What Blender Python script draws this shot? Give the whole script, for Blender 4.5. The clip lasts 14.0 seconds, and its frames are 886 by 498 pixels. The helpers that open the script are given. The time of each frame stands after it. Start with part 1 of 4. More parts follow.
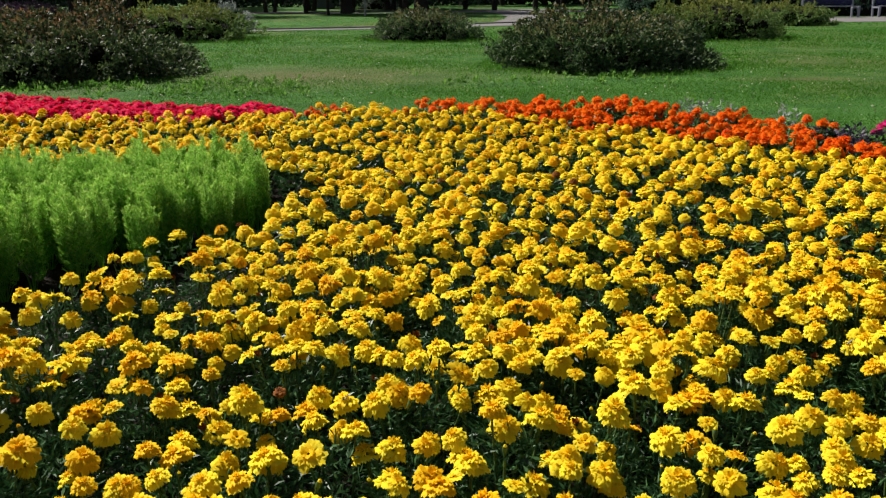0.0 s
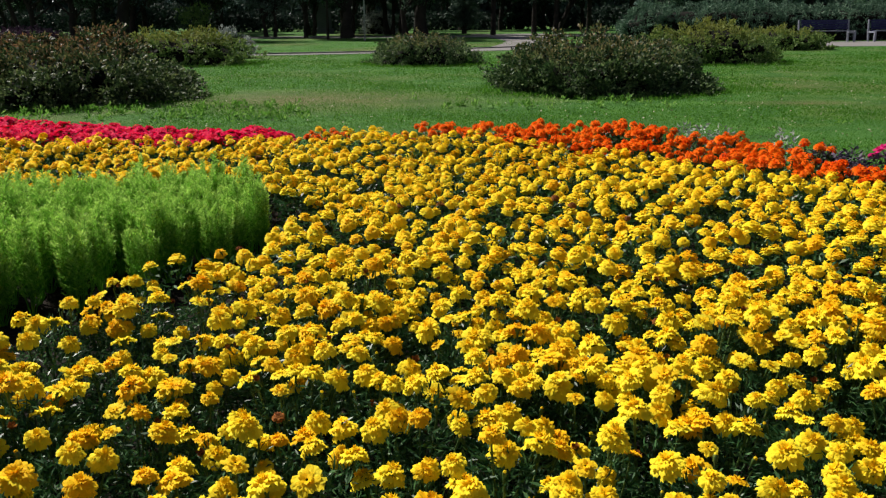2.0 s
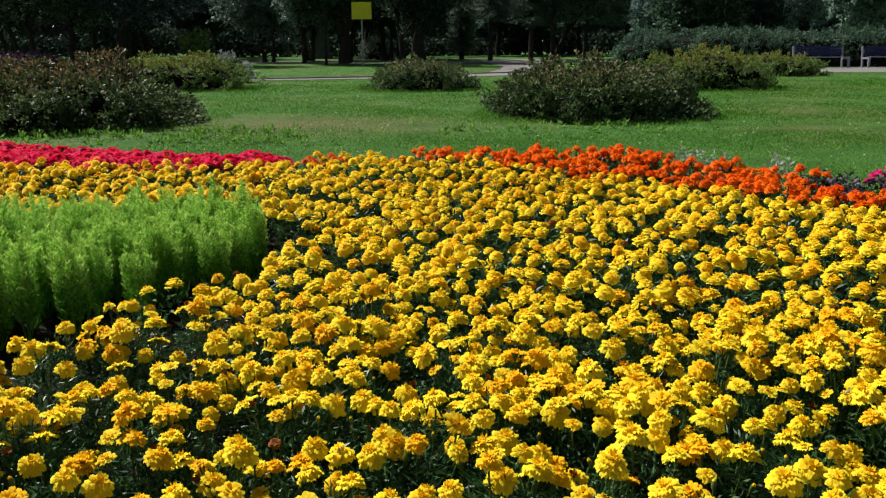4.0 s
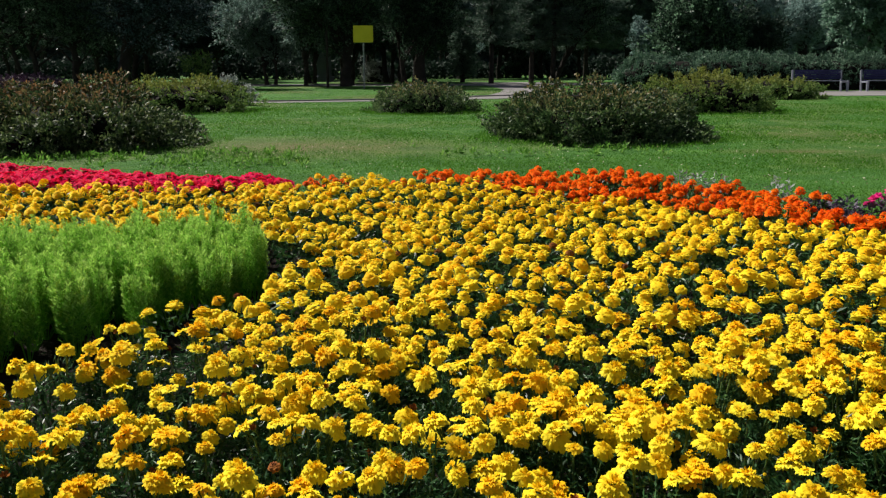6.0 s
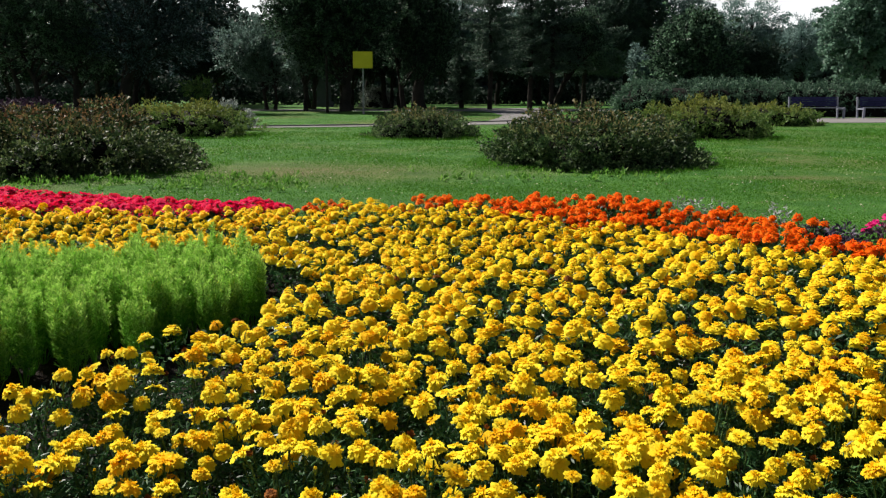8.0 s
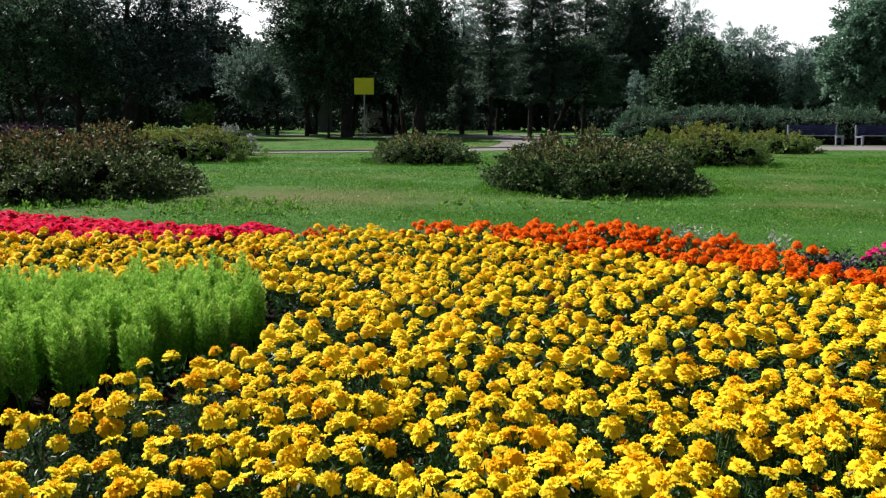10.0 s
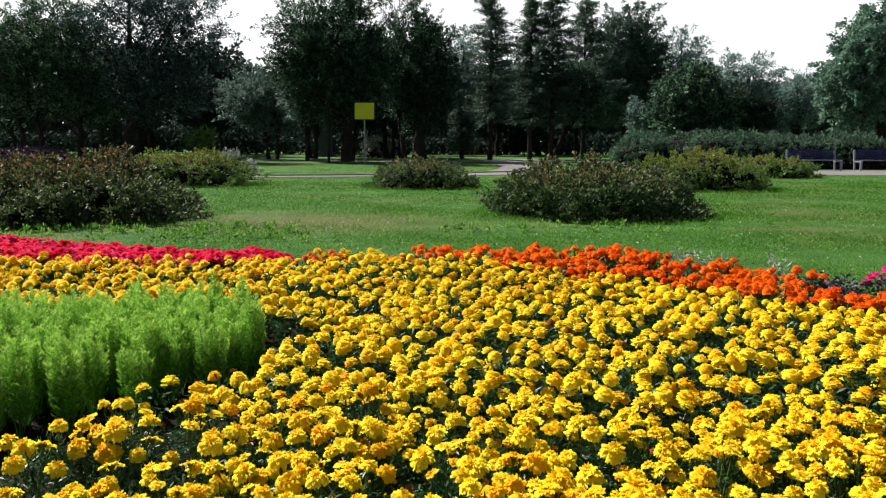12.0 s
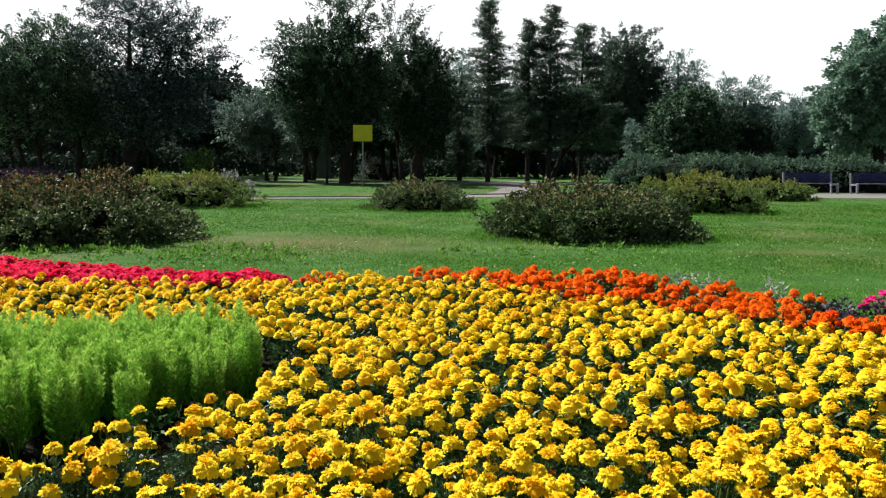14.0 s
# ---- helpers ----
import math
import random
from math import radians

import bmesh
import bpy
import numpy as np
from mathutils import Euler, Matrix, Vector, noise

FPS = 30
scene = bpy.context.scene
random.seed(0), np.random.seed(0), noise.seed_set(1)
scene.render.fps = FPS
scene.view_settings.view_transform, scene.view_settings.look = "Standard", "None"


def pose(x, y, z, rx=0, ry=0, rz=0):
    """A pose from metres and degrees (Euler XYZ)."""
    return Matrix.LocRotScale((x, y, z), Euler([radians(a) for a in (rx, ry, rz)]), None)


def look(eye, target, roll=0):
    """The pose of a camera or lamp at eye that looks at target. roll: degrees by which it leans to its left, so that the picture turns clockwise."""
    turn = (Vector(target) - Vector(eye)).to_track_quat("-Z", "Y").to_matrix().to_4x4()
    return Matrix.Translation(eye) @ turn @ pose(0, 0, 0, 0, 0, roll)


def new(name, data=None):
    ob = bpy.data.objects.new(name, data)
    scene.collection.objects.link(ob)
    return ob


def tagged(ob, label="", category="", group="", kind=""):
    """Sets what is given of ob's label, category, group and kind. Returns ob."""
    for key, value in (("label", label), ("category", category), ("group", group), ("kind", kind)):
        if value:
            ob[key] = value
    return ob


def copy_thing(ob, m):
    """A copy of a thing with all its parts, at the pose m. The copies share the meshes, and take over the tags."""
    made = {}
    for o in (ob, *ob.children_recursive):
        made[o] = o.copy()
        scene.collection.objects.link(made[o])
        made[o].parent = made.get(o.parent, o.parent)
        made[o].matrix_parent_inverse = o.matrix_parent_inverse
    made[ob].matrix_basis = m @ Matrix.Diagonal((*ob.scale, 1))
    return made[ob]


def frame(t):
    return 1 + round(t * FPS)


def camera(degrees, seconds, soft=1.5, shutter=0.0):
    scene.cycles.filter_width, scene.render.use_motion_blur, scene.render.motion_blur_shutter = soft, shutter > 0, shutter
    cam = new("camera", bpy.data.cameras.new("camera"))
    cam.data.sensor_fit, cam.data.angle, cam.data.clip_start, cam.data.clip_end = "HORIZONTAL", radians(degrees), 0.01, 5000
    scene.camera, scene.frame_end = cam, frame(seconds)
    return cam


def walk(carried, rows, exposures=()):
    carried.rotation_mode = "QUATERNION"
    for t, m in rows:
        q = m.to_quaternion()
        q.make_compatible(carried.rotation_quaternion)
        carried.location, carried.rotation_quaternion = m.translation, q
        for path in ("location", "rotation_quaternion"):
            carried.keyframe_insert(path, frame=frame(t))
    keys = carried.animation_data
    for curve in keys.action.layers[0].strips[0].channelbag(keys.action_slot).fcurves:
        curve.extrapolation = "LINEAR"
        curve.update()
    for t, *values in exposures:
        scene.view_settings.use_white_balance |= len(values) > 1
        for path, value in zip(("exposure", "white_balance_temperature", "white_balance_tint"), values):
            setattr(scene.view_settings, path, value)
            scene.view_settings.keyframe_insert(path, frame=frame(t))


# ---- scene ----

# A park flower bed seen from a tripod: the camera tilts slowly upwards about the tripod's head.
LENS = 55.76
EYE = 1.2
AHEAD, ABOVE = 0.111, 0.123          # the lens's place from the tilting joint
TURNS = [  # seconds, yaw, pitch, roll
    (0.0, 0.225, -17.191, 0.316), (0.5, 0.150, -16.838, 0.314), (1.0, 0.139, -16.480, 0.308),
    (1.5, 0.151, -16.055, 0.317), (2.0, 0.160, -15.619, 0.324), (2.5, 0.089, -15.225, 0.323),
    (3.0, 0.020, -14.799, 0.282), (5.5, -0.011, -12.854, 0.156), (6.0, 0.007, -12.483, 0.131),
    (6.5, -0.015, -12.097, 0.072), (7.0, 0.0, -11.700, 0.0), (7.5, -0.048, -11.249, -0.020),
    (8.0, -0.106, -10.796, -0.088), (10.5, -0.076, -8.634, -0.386), (11.0, -0.069, -8.222, -0.406),
    (11.5, -0.054, -7.821, -0.388), (12.0, -0.096, -7.414, -0.373), (12.5, -0.094, -6.969, -0.431),
    (13.0, -0.120, -6.583, -0.524), (13.5, -0.178, -6.229, -0.549), (14.0, -0.243, -5.918, -0.547),
]


def tripod(yaw, pitch, roll):
    p, p0 = radians(pitch), radians(-11.7)
    y = AHEAD * (math.cos(p) - math.cos(p0)) - ABOVE * (math.sin(p) - math.sin(p0))
    z = EYE + AHEAD * (math.sin(p) - math.sin(p0)) + ABOVE * (math.cos(p) - math.cos(p0))
    return pose(0, y, z, 0, 0, yaw) @ pose(0, 0, 0, pitch) @ pose(0, 0, 0, 0, roll) @ pose(0, 0, 0, 90)


cam = camera(LENS, 14.0, soft=1.25)
walk(cam, [(t, tripod(a, b, c)) for t, a, b, c in TURNS], [(0.0, 0.08), (7.0, 0.19), (14.0, 0.45)])

# ---- light ----
SUN_FROM = Vector((-0.54, 0.48, 0.77)).normalized()
sun = new("sun", bpy.data.lights.new("sun", "SUN"))
sun.data.energy, sun.data.angle, sun.data.color = 5.4, radians(0.53), (1.0, 0.95, 0.86)
sun.matrix_world = look(SUN_FROM * 60, (0, 0, 0))

world = bpy.data.worlds.new("sky")
scene.world = world
world.use_nodes = True
wn = world.node_tree
wn.nodes.clear()
sky = wn.nodes.new("ShaderNodeTexSky")
sky.sky_type, sky.sun_disc = "NISHITA", False
sky.sun_elevation, sky.sun_rotation = math.asin(SUN_FROM.z), math.atan2(SUN_FROM.x, SUN_FROM.y)
sky.air_density, sky.dust_density = 1.0, 2.5
sky_dir = wn.nodes.new("ShaderNodeTexCoord")


def wmath(op, a, b=0.0):
    n = wn.nodes.new("ShaderNodeMath")
    n.operation = op
    for k, v in enumerate((a, b)):
        if isinstance(v, (int, float)):
            n.inputs[k].default_value = v
        else:
            wn.links.new(v, n.inputs[k])
    return n.outputs[0]


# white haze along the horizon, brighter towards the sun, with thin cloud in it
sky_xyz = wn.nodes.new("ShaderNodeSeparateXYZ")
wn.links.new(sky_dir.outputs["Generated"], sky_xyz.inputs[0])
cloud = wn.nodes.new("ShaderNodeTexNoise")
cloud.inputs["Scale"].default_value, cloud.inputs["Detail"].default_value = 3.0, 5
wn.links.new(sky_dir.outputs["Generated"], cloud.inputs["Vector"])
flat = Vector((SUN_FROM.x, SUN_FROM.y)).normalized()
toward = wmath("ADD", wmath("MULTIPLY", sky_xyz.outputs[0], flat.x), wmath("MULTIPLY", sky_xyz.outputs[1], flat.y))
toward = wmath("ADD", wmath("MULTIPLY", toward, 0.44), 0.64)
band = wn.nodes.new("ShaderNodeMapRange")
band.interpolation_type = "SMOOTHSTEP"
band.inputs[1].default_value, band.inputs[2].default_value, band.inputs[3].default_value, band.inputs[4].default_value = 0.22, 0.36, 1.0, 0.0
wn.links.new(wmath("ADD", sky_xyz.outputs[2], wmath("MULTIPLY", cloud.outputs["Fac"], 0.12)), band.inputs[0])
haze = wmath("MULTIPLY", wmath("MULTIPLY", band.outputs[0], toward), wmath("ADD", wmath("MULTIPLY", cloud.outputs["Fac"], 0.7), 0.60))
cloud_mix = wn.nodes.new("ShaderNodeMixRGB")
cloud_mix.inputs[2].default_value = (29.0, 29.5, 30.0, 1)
sky_bg = wn.nodes.new("ShaderNodeBackground")
sky_bg.inputs[1].default_value = 0.037
sky_out = wn.nodes.new("ShaderNodeOutputWorld")
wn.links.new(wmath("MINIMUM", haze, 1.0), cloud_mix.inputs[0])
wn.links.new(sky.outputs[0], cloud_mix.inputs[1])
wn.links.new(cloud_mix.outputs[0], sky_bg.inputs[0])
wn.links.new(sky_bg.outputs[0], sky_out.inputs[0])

# ---- materials ----


def ramp_node(nt, stops):
    r = nt.nodes.new("ShaderNodeValToRGB")
    els = r.color_ramp.elements
    while len(els) < len(stops):
        els.new(0.5)
    for e, (p, c) in zip(els, stops):
        e.position, e.color = p, (*c, 1)
    return r


def start_material(name):
    m = bpy.data.materials.new(name)
    m.use_nodes = True
    nt = m.node_tree
    return m, nt, nt.nodes["Principled BSDF"], nt.nodes["Material Output"]


def math_node(nt, op, a, b):
    n = nt.nodes.new("ShaderNodeMath")
    n.operation = op
    for k, v in enumerate((a, b)):
        if isinstance(v, (int, float)):
            n.inputs[k].default_value = v
        else:
            nt.links.new(v, n.inputs[k])
    return n.outputs[0]


def leaf_material(name, stops, through_light=0.25, rough=0.5, tip=None, tip_from=0.6, gloss=0.5, share=(1.0, 0.35)):
    """Leaves: a colour for each leaf from stops; tip is a colour mixed in high on the plant (UV v), on the roses that
    of the young shoots.
    """
    m, nt, bsdf, out = start_material(name)
    geo = nt.nodes.new("ShaderNodeNewGeometry")
    info = nt.nodes.new("ShaderNodeObjectInfo")
    coord = nt.nodes.new("ShaderNodeTexCoord")
    mottle = nt.nodes.new("ShaderNodeTexNoise")
    mottle.inputs["Scale"].default_value, mottle.inputs["Detail"].default_value = 1.7, 3
    nt.links.new(coord.outputs["Object"], mottle.inputs["Vector"])
    val = math_node(nt, "MULTIPLY", geo.outputs["Random Per Island"], 0.62)
    val = math_node(nt, "ADD", val, math_node(nt, "MULTIPLY", mottle.outputs["Fac"], 0.5))
    val = math_node(nt, "ADD", val, math_node(nt, "MULTIPLY", info.outputs["Random"], 0.14))
    val = math_node(nt, "SUBTRACT", val, 0.13)
    r = ramp_node(nt, stops)
    nt.links.new(val, r.inputs[0])
    colour = r.outputs[0]
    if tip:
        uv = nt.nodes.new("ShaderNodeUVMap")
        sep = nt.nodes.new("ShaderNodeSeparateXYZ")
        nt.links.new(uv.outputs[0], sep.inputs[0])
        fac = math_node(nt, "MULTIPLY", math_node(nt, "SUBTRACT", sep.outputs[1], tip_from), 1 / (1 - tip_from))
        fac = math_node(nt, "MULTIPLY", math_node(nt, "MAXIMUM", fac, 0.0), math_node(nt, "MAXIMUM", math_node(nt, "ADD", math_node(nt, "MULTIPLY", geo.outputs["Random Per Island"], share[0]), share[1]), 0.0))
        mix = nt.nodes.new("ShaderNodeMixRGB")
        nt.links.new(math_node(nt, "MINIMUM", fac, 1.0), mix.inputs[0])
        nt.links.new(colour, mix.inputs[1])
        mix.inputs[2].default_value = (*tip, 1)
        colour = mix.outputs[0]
    nt.links.new(colour, bsdf.inputs["Base Color"])
    bsdf.inputs["Roughness"].default_value = rough
    bsdf.inputs["Specular IOR Level"].default_value = gloss
    tr = nt.nodes.new("ShaderNodeBsdfTranslucent")
    nt.links.new(colour, tr.inputs["Color"])
    ms = nt.nodes.new("ShaderNodeMixShader")
    ms.inputs[0].default_value = through_light
    nt.links.new(bsdf.outputs[0], ms.inputs[1])
    nt.links.new(tr.outputs[0], ms.inputs[2])
    nt.links.new(ms.outputs[0], out.inputs["Surface"])
    return m


def petal_material(name, outer, inner, deep, through_light=0.3):
    """Petals: outer to inner colour from rim to heart (UV v); some heads lean to the deep colour (UV u and the object's chance)."""
    m, nt, bsdf, out = start_material(name)
    uv = nt.nodes.new("ShaderNodeUVMap")
    sep = nt.nodes.new("ShaderNodeSeparateXYZ")
    nt.links.new(uv.outputs[0], sep.inputs[0])
    info = nt.nodes.new("ShaderNodeObjectInfo")
    geo = nt.nodes.new("ShaderNodeNewGeometry")
    chance = math_node(nt, "FRACT", math_node(nt, "ADD", sep.outputs[0], info.outputs["Random"]), 0.0)
    v = math_node(nt, "ADD", sep.outputs[1], math_node(nt, "MULTIPLY", geo.outputs["Random Per Island"], 0.22))
    r = ramp_node(nt, [(0.0, tuple(min(0.98, c * 1.03 + 0.02) for c in outer)), (0.12, outer), (0.55, tuple(0.5 * (a + b) for a, b in zip(outer, inner))), (1.05, inner)])
    nt.links.new(v, r.inputs[0])
    lean = ramp_node(nt, [(0.62, (0, 0, 0)), (1.0, (0.85, 0.85, 0.85))])
    nt.links.new(chance, lean.inputs[0])
    mix = nt.nodes.new("ShaderNodeMixRGB")
    nt.links.new(lean.outputs[0], mix.inputs[0])
    nt.links.new(r.outputs[0], mix.inputs[1])
    mix.inputs[2].default_value = (*deep, 1)
    nt.links.new(mix.outputs[0], bsdf.inputs["Base Color"])
    bsdf.inputs["Roughness"].default_value = 0.6
    bsdf.inputs["Specular IOR Level"].default_value = 0.035
    tr = nt.nodes.new("ShaderNodeBsdfTranslucent")
    nt.links.new(mix.outputs[0], tr.inputs["Color"])
    ms = nt.nodes.new("ShaderNodeMixShader")
    ms.inputs[0].default_value = through_light
    nt.links.new(bsdf.outputs[0], ms.inputs[1])
    nt.links.new(tr.outputs[0], ms.inputs[2])
    nt.links.new(ms.outputs[0], out.inputs["Surface"])
    return m


def rough_material(name, stops, scale, fine=60.0, bump=0.4, rough=0.9, depth=0.02):
    """Soil, bark, asphalt, concrete: two scales of noise in colour and relief."""
    m, nt, bsdf, out = start_material(name)
    coord = nt.nodes.new("ShaderNodeTexCoord")
    big = nt.nodes.new("ShaderNodeTexNoise")
    big.inputs["Scale"].default_value, big.inputs["Detail"].default_value = scale, 6
    small = nt.nodes.new("ShaderNodeTexNoise")
    small.inputs["Scale"].default_value, small.inputs["Detail"].default_value = fine, 4
    for n in (big, small):
        nt.links.new(coord.outputs["Object"], n.inputs["Vector"])
    val = math_node(nt, "ADD", math_node(nt, "MULTIPLY", big.outputs["Fac"], 0.6), math_node(nt, "MULTIPLY", small.outputs["Fac"], 0.4))
    r = ramp_node(nt, stops)
    nt.links.new(val, r.inputs[0])
    nt.links.new(r.outputs[0], bsdf.inputs["Base Color"])
    bsdf.inputs["Roughness"].default_value = rough
    bsdf.inputs["Specular IOR Level"].default_value = 0.15
    b = nt.nodes.new("ShaderNodeBump")
    b.inputs["Strength"].default_value, b.inputs["Distance"].default_value = bump, depth
    nt.links.new(small.outputs["Fac"], b.inputs["Height"])
    nt.links.new(b.outputs[0], bsdf.inputs["Normal"])
    return m


YELLOW = petal_material("yellow petals", (0.97, 0.80, 0.038), (0.955, 0.585, 0.007), (0.94, 0.50, 0.006), 0.22)
ORANGE = petal_material("orange petals", (0.95, 0.22, 0.010), (0.90, 0.14, 0.004), (0.82, 0.085, 0.003))
CRIMSON = petal_material("crimson petals", (0.86, 0.020, 0.135), (0.76, 0.012, 0.085), (0.78, 0.018, 0.045), 0.30)
MAGENTA = petal_material("magenta petals", (0.80, 0.03, 0.27), (0.62, 0.018, 0.19), (0.70, 0.025, 0.16))
WITHERED = petal_material("withered petals", (0.30, 0.11, 0.022), (0.14, 0.042, 0.015), (0.10, 0.028, 0.012), 0.1)
CALYX = leaf_material("calyx green", [(0.1, (0.05, 0.10, 0.02)), (0.9, (0.11, 0.18, 0.04))], 0.1)
MARIGOLD_LEAF = leaf_material("marigold leaves", [(0.1, (0.006, 0.027, 0.009)), (0.5, (0.025, 0.086, 0.025)), (0.95, (0.12, 0.25, 0.085))], 0.24, 0.42, gloss=0.3)
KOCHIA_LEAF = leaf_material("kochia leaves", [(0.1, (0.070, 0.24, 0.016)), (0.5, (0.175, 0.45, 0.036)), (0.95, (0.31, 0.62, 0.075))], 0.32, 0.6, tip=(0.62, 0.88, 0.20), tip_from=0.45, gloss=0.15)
GREY_LEAF = leaf_material("grey leaves", [(0.1, (0.16, 0.19, 0.17)), (0.9, (0.46, 0.50, 0.46))], 0.15, 0.7)
PURPLE_LEAF = leaf_material("purple leaves", [(0.1, (0.03, 0.015, 0.03)), (0.9, (0.12, 0.06, 0.12))], 0.15, 0.5)
DUSKY_LEAF = leaf_material("dusky leaves", [(0.1, (0.018, 0.014, 0.026)), (0.6, (0.06, 0.048, 0.08)), (0.95, (0.26, 0.20, 0.30))], 0.15, 0.6)
SAGE_LEAF = leaf_material("sage leaves", [(0.1, (0.035, 0.065, 0.050)), (0.5, (0.095, 0.160, 0.128)), (0.95, (0.32, 0.44, 0.40))], 0.42, 0.5, gloss=0.4)
GRASS_BLADE = leaf_material("grass blades", [(0.1, (0.048, 0.152, 0.015)), (0.55, (0.072, 0.210, 0.021)), (0.95, (0.16, 0.33, 0.048))], 0.45, 0.8, gloss=0.0)
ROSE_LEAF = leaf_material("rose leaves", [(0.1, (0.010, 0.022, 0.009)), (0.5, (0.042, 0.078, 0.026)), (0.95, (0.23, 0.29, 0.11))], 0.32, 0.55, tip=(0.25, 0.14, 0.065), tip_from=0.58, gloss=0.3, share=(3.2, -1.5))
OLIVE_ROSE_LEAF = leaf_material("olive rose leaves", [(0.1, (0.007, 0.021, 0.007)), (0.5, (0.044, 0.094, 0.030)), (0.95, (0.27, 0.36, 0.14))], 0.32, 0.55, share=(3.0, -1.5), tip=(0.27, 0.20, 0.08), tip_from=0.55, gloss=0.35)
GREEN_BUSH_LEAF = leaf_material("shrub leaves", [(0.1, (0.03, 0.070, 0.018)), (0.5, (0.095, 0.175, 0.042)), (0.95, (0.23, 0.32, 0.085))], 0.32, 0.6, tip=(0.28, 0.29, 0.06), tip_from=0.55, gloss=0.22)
HEDGE_LEAF = leaf_material("hedge leaves", [(0.1, (0.020, 0.050, 0.033)), (0.5, (0.078, 0.155, 0.100)), (0.95, (0.24, 0.36, 0.24))], 0.25, 0.6, gloss=0.25)
TREE_LEAF = leaf_material("tree leaves", [(0.1, (0.005, 0.012, 0.008)), (0.5, (0.020, 0.046, 0.027)), (0.95, (0.20, 0.34, 0.21))], 0.42, 0.5, gloss=0.3)
MAPLE_LEAF = leaf_material("maple leaves", [(0.1, (0.036, 0.085, 0.058)), (0.5, (0.130, 0.235, 0.168)), (0.95, (0.31, 0.46, 0.36))], 0.44, 0.5, gloss=0.35)
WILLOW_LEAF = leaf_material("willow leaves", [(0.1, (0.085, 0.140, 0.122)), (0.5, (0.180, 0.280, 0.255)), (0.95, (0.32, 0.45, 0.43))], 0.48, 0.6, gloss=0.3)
LARCH_LEAF = leaf_material("larch needles", [(0.1, (0.024, 0.054, 0.038)), (0.5, (0.058, 0.108, 0.074)), (0.95, (0.14, 0.21, 0.15))], 0.32, 0.6)
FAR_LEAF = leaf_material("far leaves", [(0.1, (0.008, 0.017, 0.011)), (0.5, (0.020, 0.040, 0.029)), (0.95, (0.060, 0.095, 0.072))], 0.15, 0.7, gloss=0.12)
POPLAR_LEAF = leaf_material("poplar leaves", [(0.1, (0.036, 0.070, 0.051)), (0.5, (0.072, 0.120, 0.090)), (0.95, (0.153, 0.220, 0.179))], 0.3, 0.6, gloss=0.25)
GREY_GREEN_LEAF = leaf_material("grey-green leaves", [(0.1, (0.006, 0.013, 0.013)), (0.5, (0.024, 0.050, 0.049)), (0.95, (0.24, 0.35, 0.38))], 0.48, 0.5, gloss=0.3)
# paler, bluer leaf colour with the haze of distance painted in
HAZED_WOOD_LEAF = leaf_material("distant leaves", [(0.1, (0.040, 0.062, 0.056)), (0.5, (0.080, 0.115, 0.104)), (0.95, (0.17, 0.22, 0.20))], 0.4, 0.7, gloss=0.1)
WEED_LEAF = leaf_material("weed leaves", [(0.1, (0.07, 0.20, 0.024)), (0.5, (0.15, 0.34, 0.048)), (0.95, (0.36, 0.55, 0.14))], 0.40, 0.6, gloss=0.2)
FALLEN = leaf_material("fallen leaves", [(0.1, (0.30, 0.26, 0.12)), (0.9, (0.62, 0.60, 0.46))], 0.1, 0.6)
# near-black colour stands for the shade inside shrubs and hedge
SHADE_CORE = rough_material("twigs", [(0.2, (0.004, 0.004, 0.003)), (0.8, (0.012, 0.010, 0.007))], 6, 80)
BARK = rough_material("bark", [(0.25, (0.012, 0.010, 0.009)), (0.75, (0.042, 0.036, 0.031))], 3, 40, 0.8, 0.95, 0.04)
SOIL = rough_material("dark garden soil", [(0.25, (0.006, 0.0045, 0.0035)), (0.8, (0.028, 0.02, 0.015))], 5, 55, 0.9, 0.95, 0.03)
ASPHALT = rough_material("pale worn asphalt", [(0.2, (0.16, 0.152, 0.155)), (0.8, (0.29, 0.270, 0.272))], 0.6, 50, 0.3, 0.9, 0.01)
KERB_STONE = rough_material("kerb concrete", [(0.2, (0.13, 0.13, 0.12)), (0.8, (0.26, 0.25, 0.24))], 2, 50, 0.3, 0.85, 0.01)
WHITE_CONCRETE = rough_material("whitewashed concrete", [(0.2, (0.17, 0.18, 0.23)), (0.8, (0.32, 0.33, 0.39))], 3, 60, 0.3, 0.8, 0.01)
BLUE_WOOD = rough_material("blue painted wood", [(0.2, (0.016, 0.016, 0.06)), (0.8, (0.04, 0.04, 0.13))], 4, 45, 0.3, 0.5, 0.01)
DARK_STONE = rough_material("blue-grey stone", [(0.2, (0.06, 0.065, 0.085)), (0.8, (0.12, 0.125, 0.16))], 2, 40, 0.3, 0.8, 0.01)
STEEL = rough_material("grey steel", [(0.2, (0.20, 0.21, 0.21)), (0.8, (0.34, 0.35, 0.35))], 4, 60, 0.1, 0.5, 0.005)
SIGN_YELLOW = rough_material("yellow sign paint", [(0.2, (0.50, 0.43, 0.02)), (0.8, (0.64, 0.56, 0.035))], 3, 40, 0.1, 0.5, 0.003)


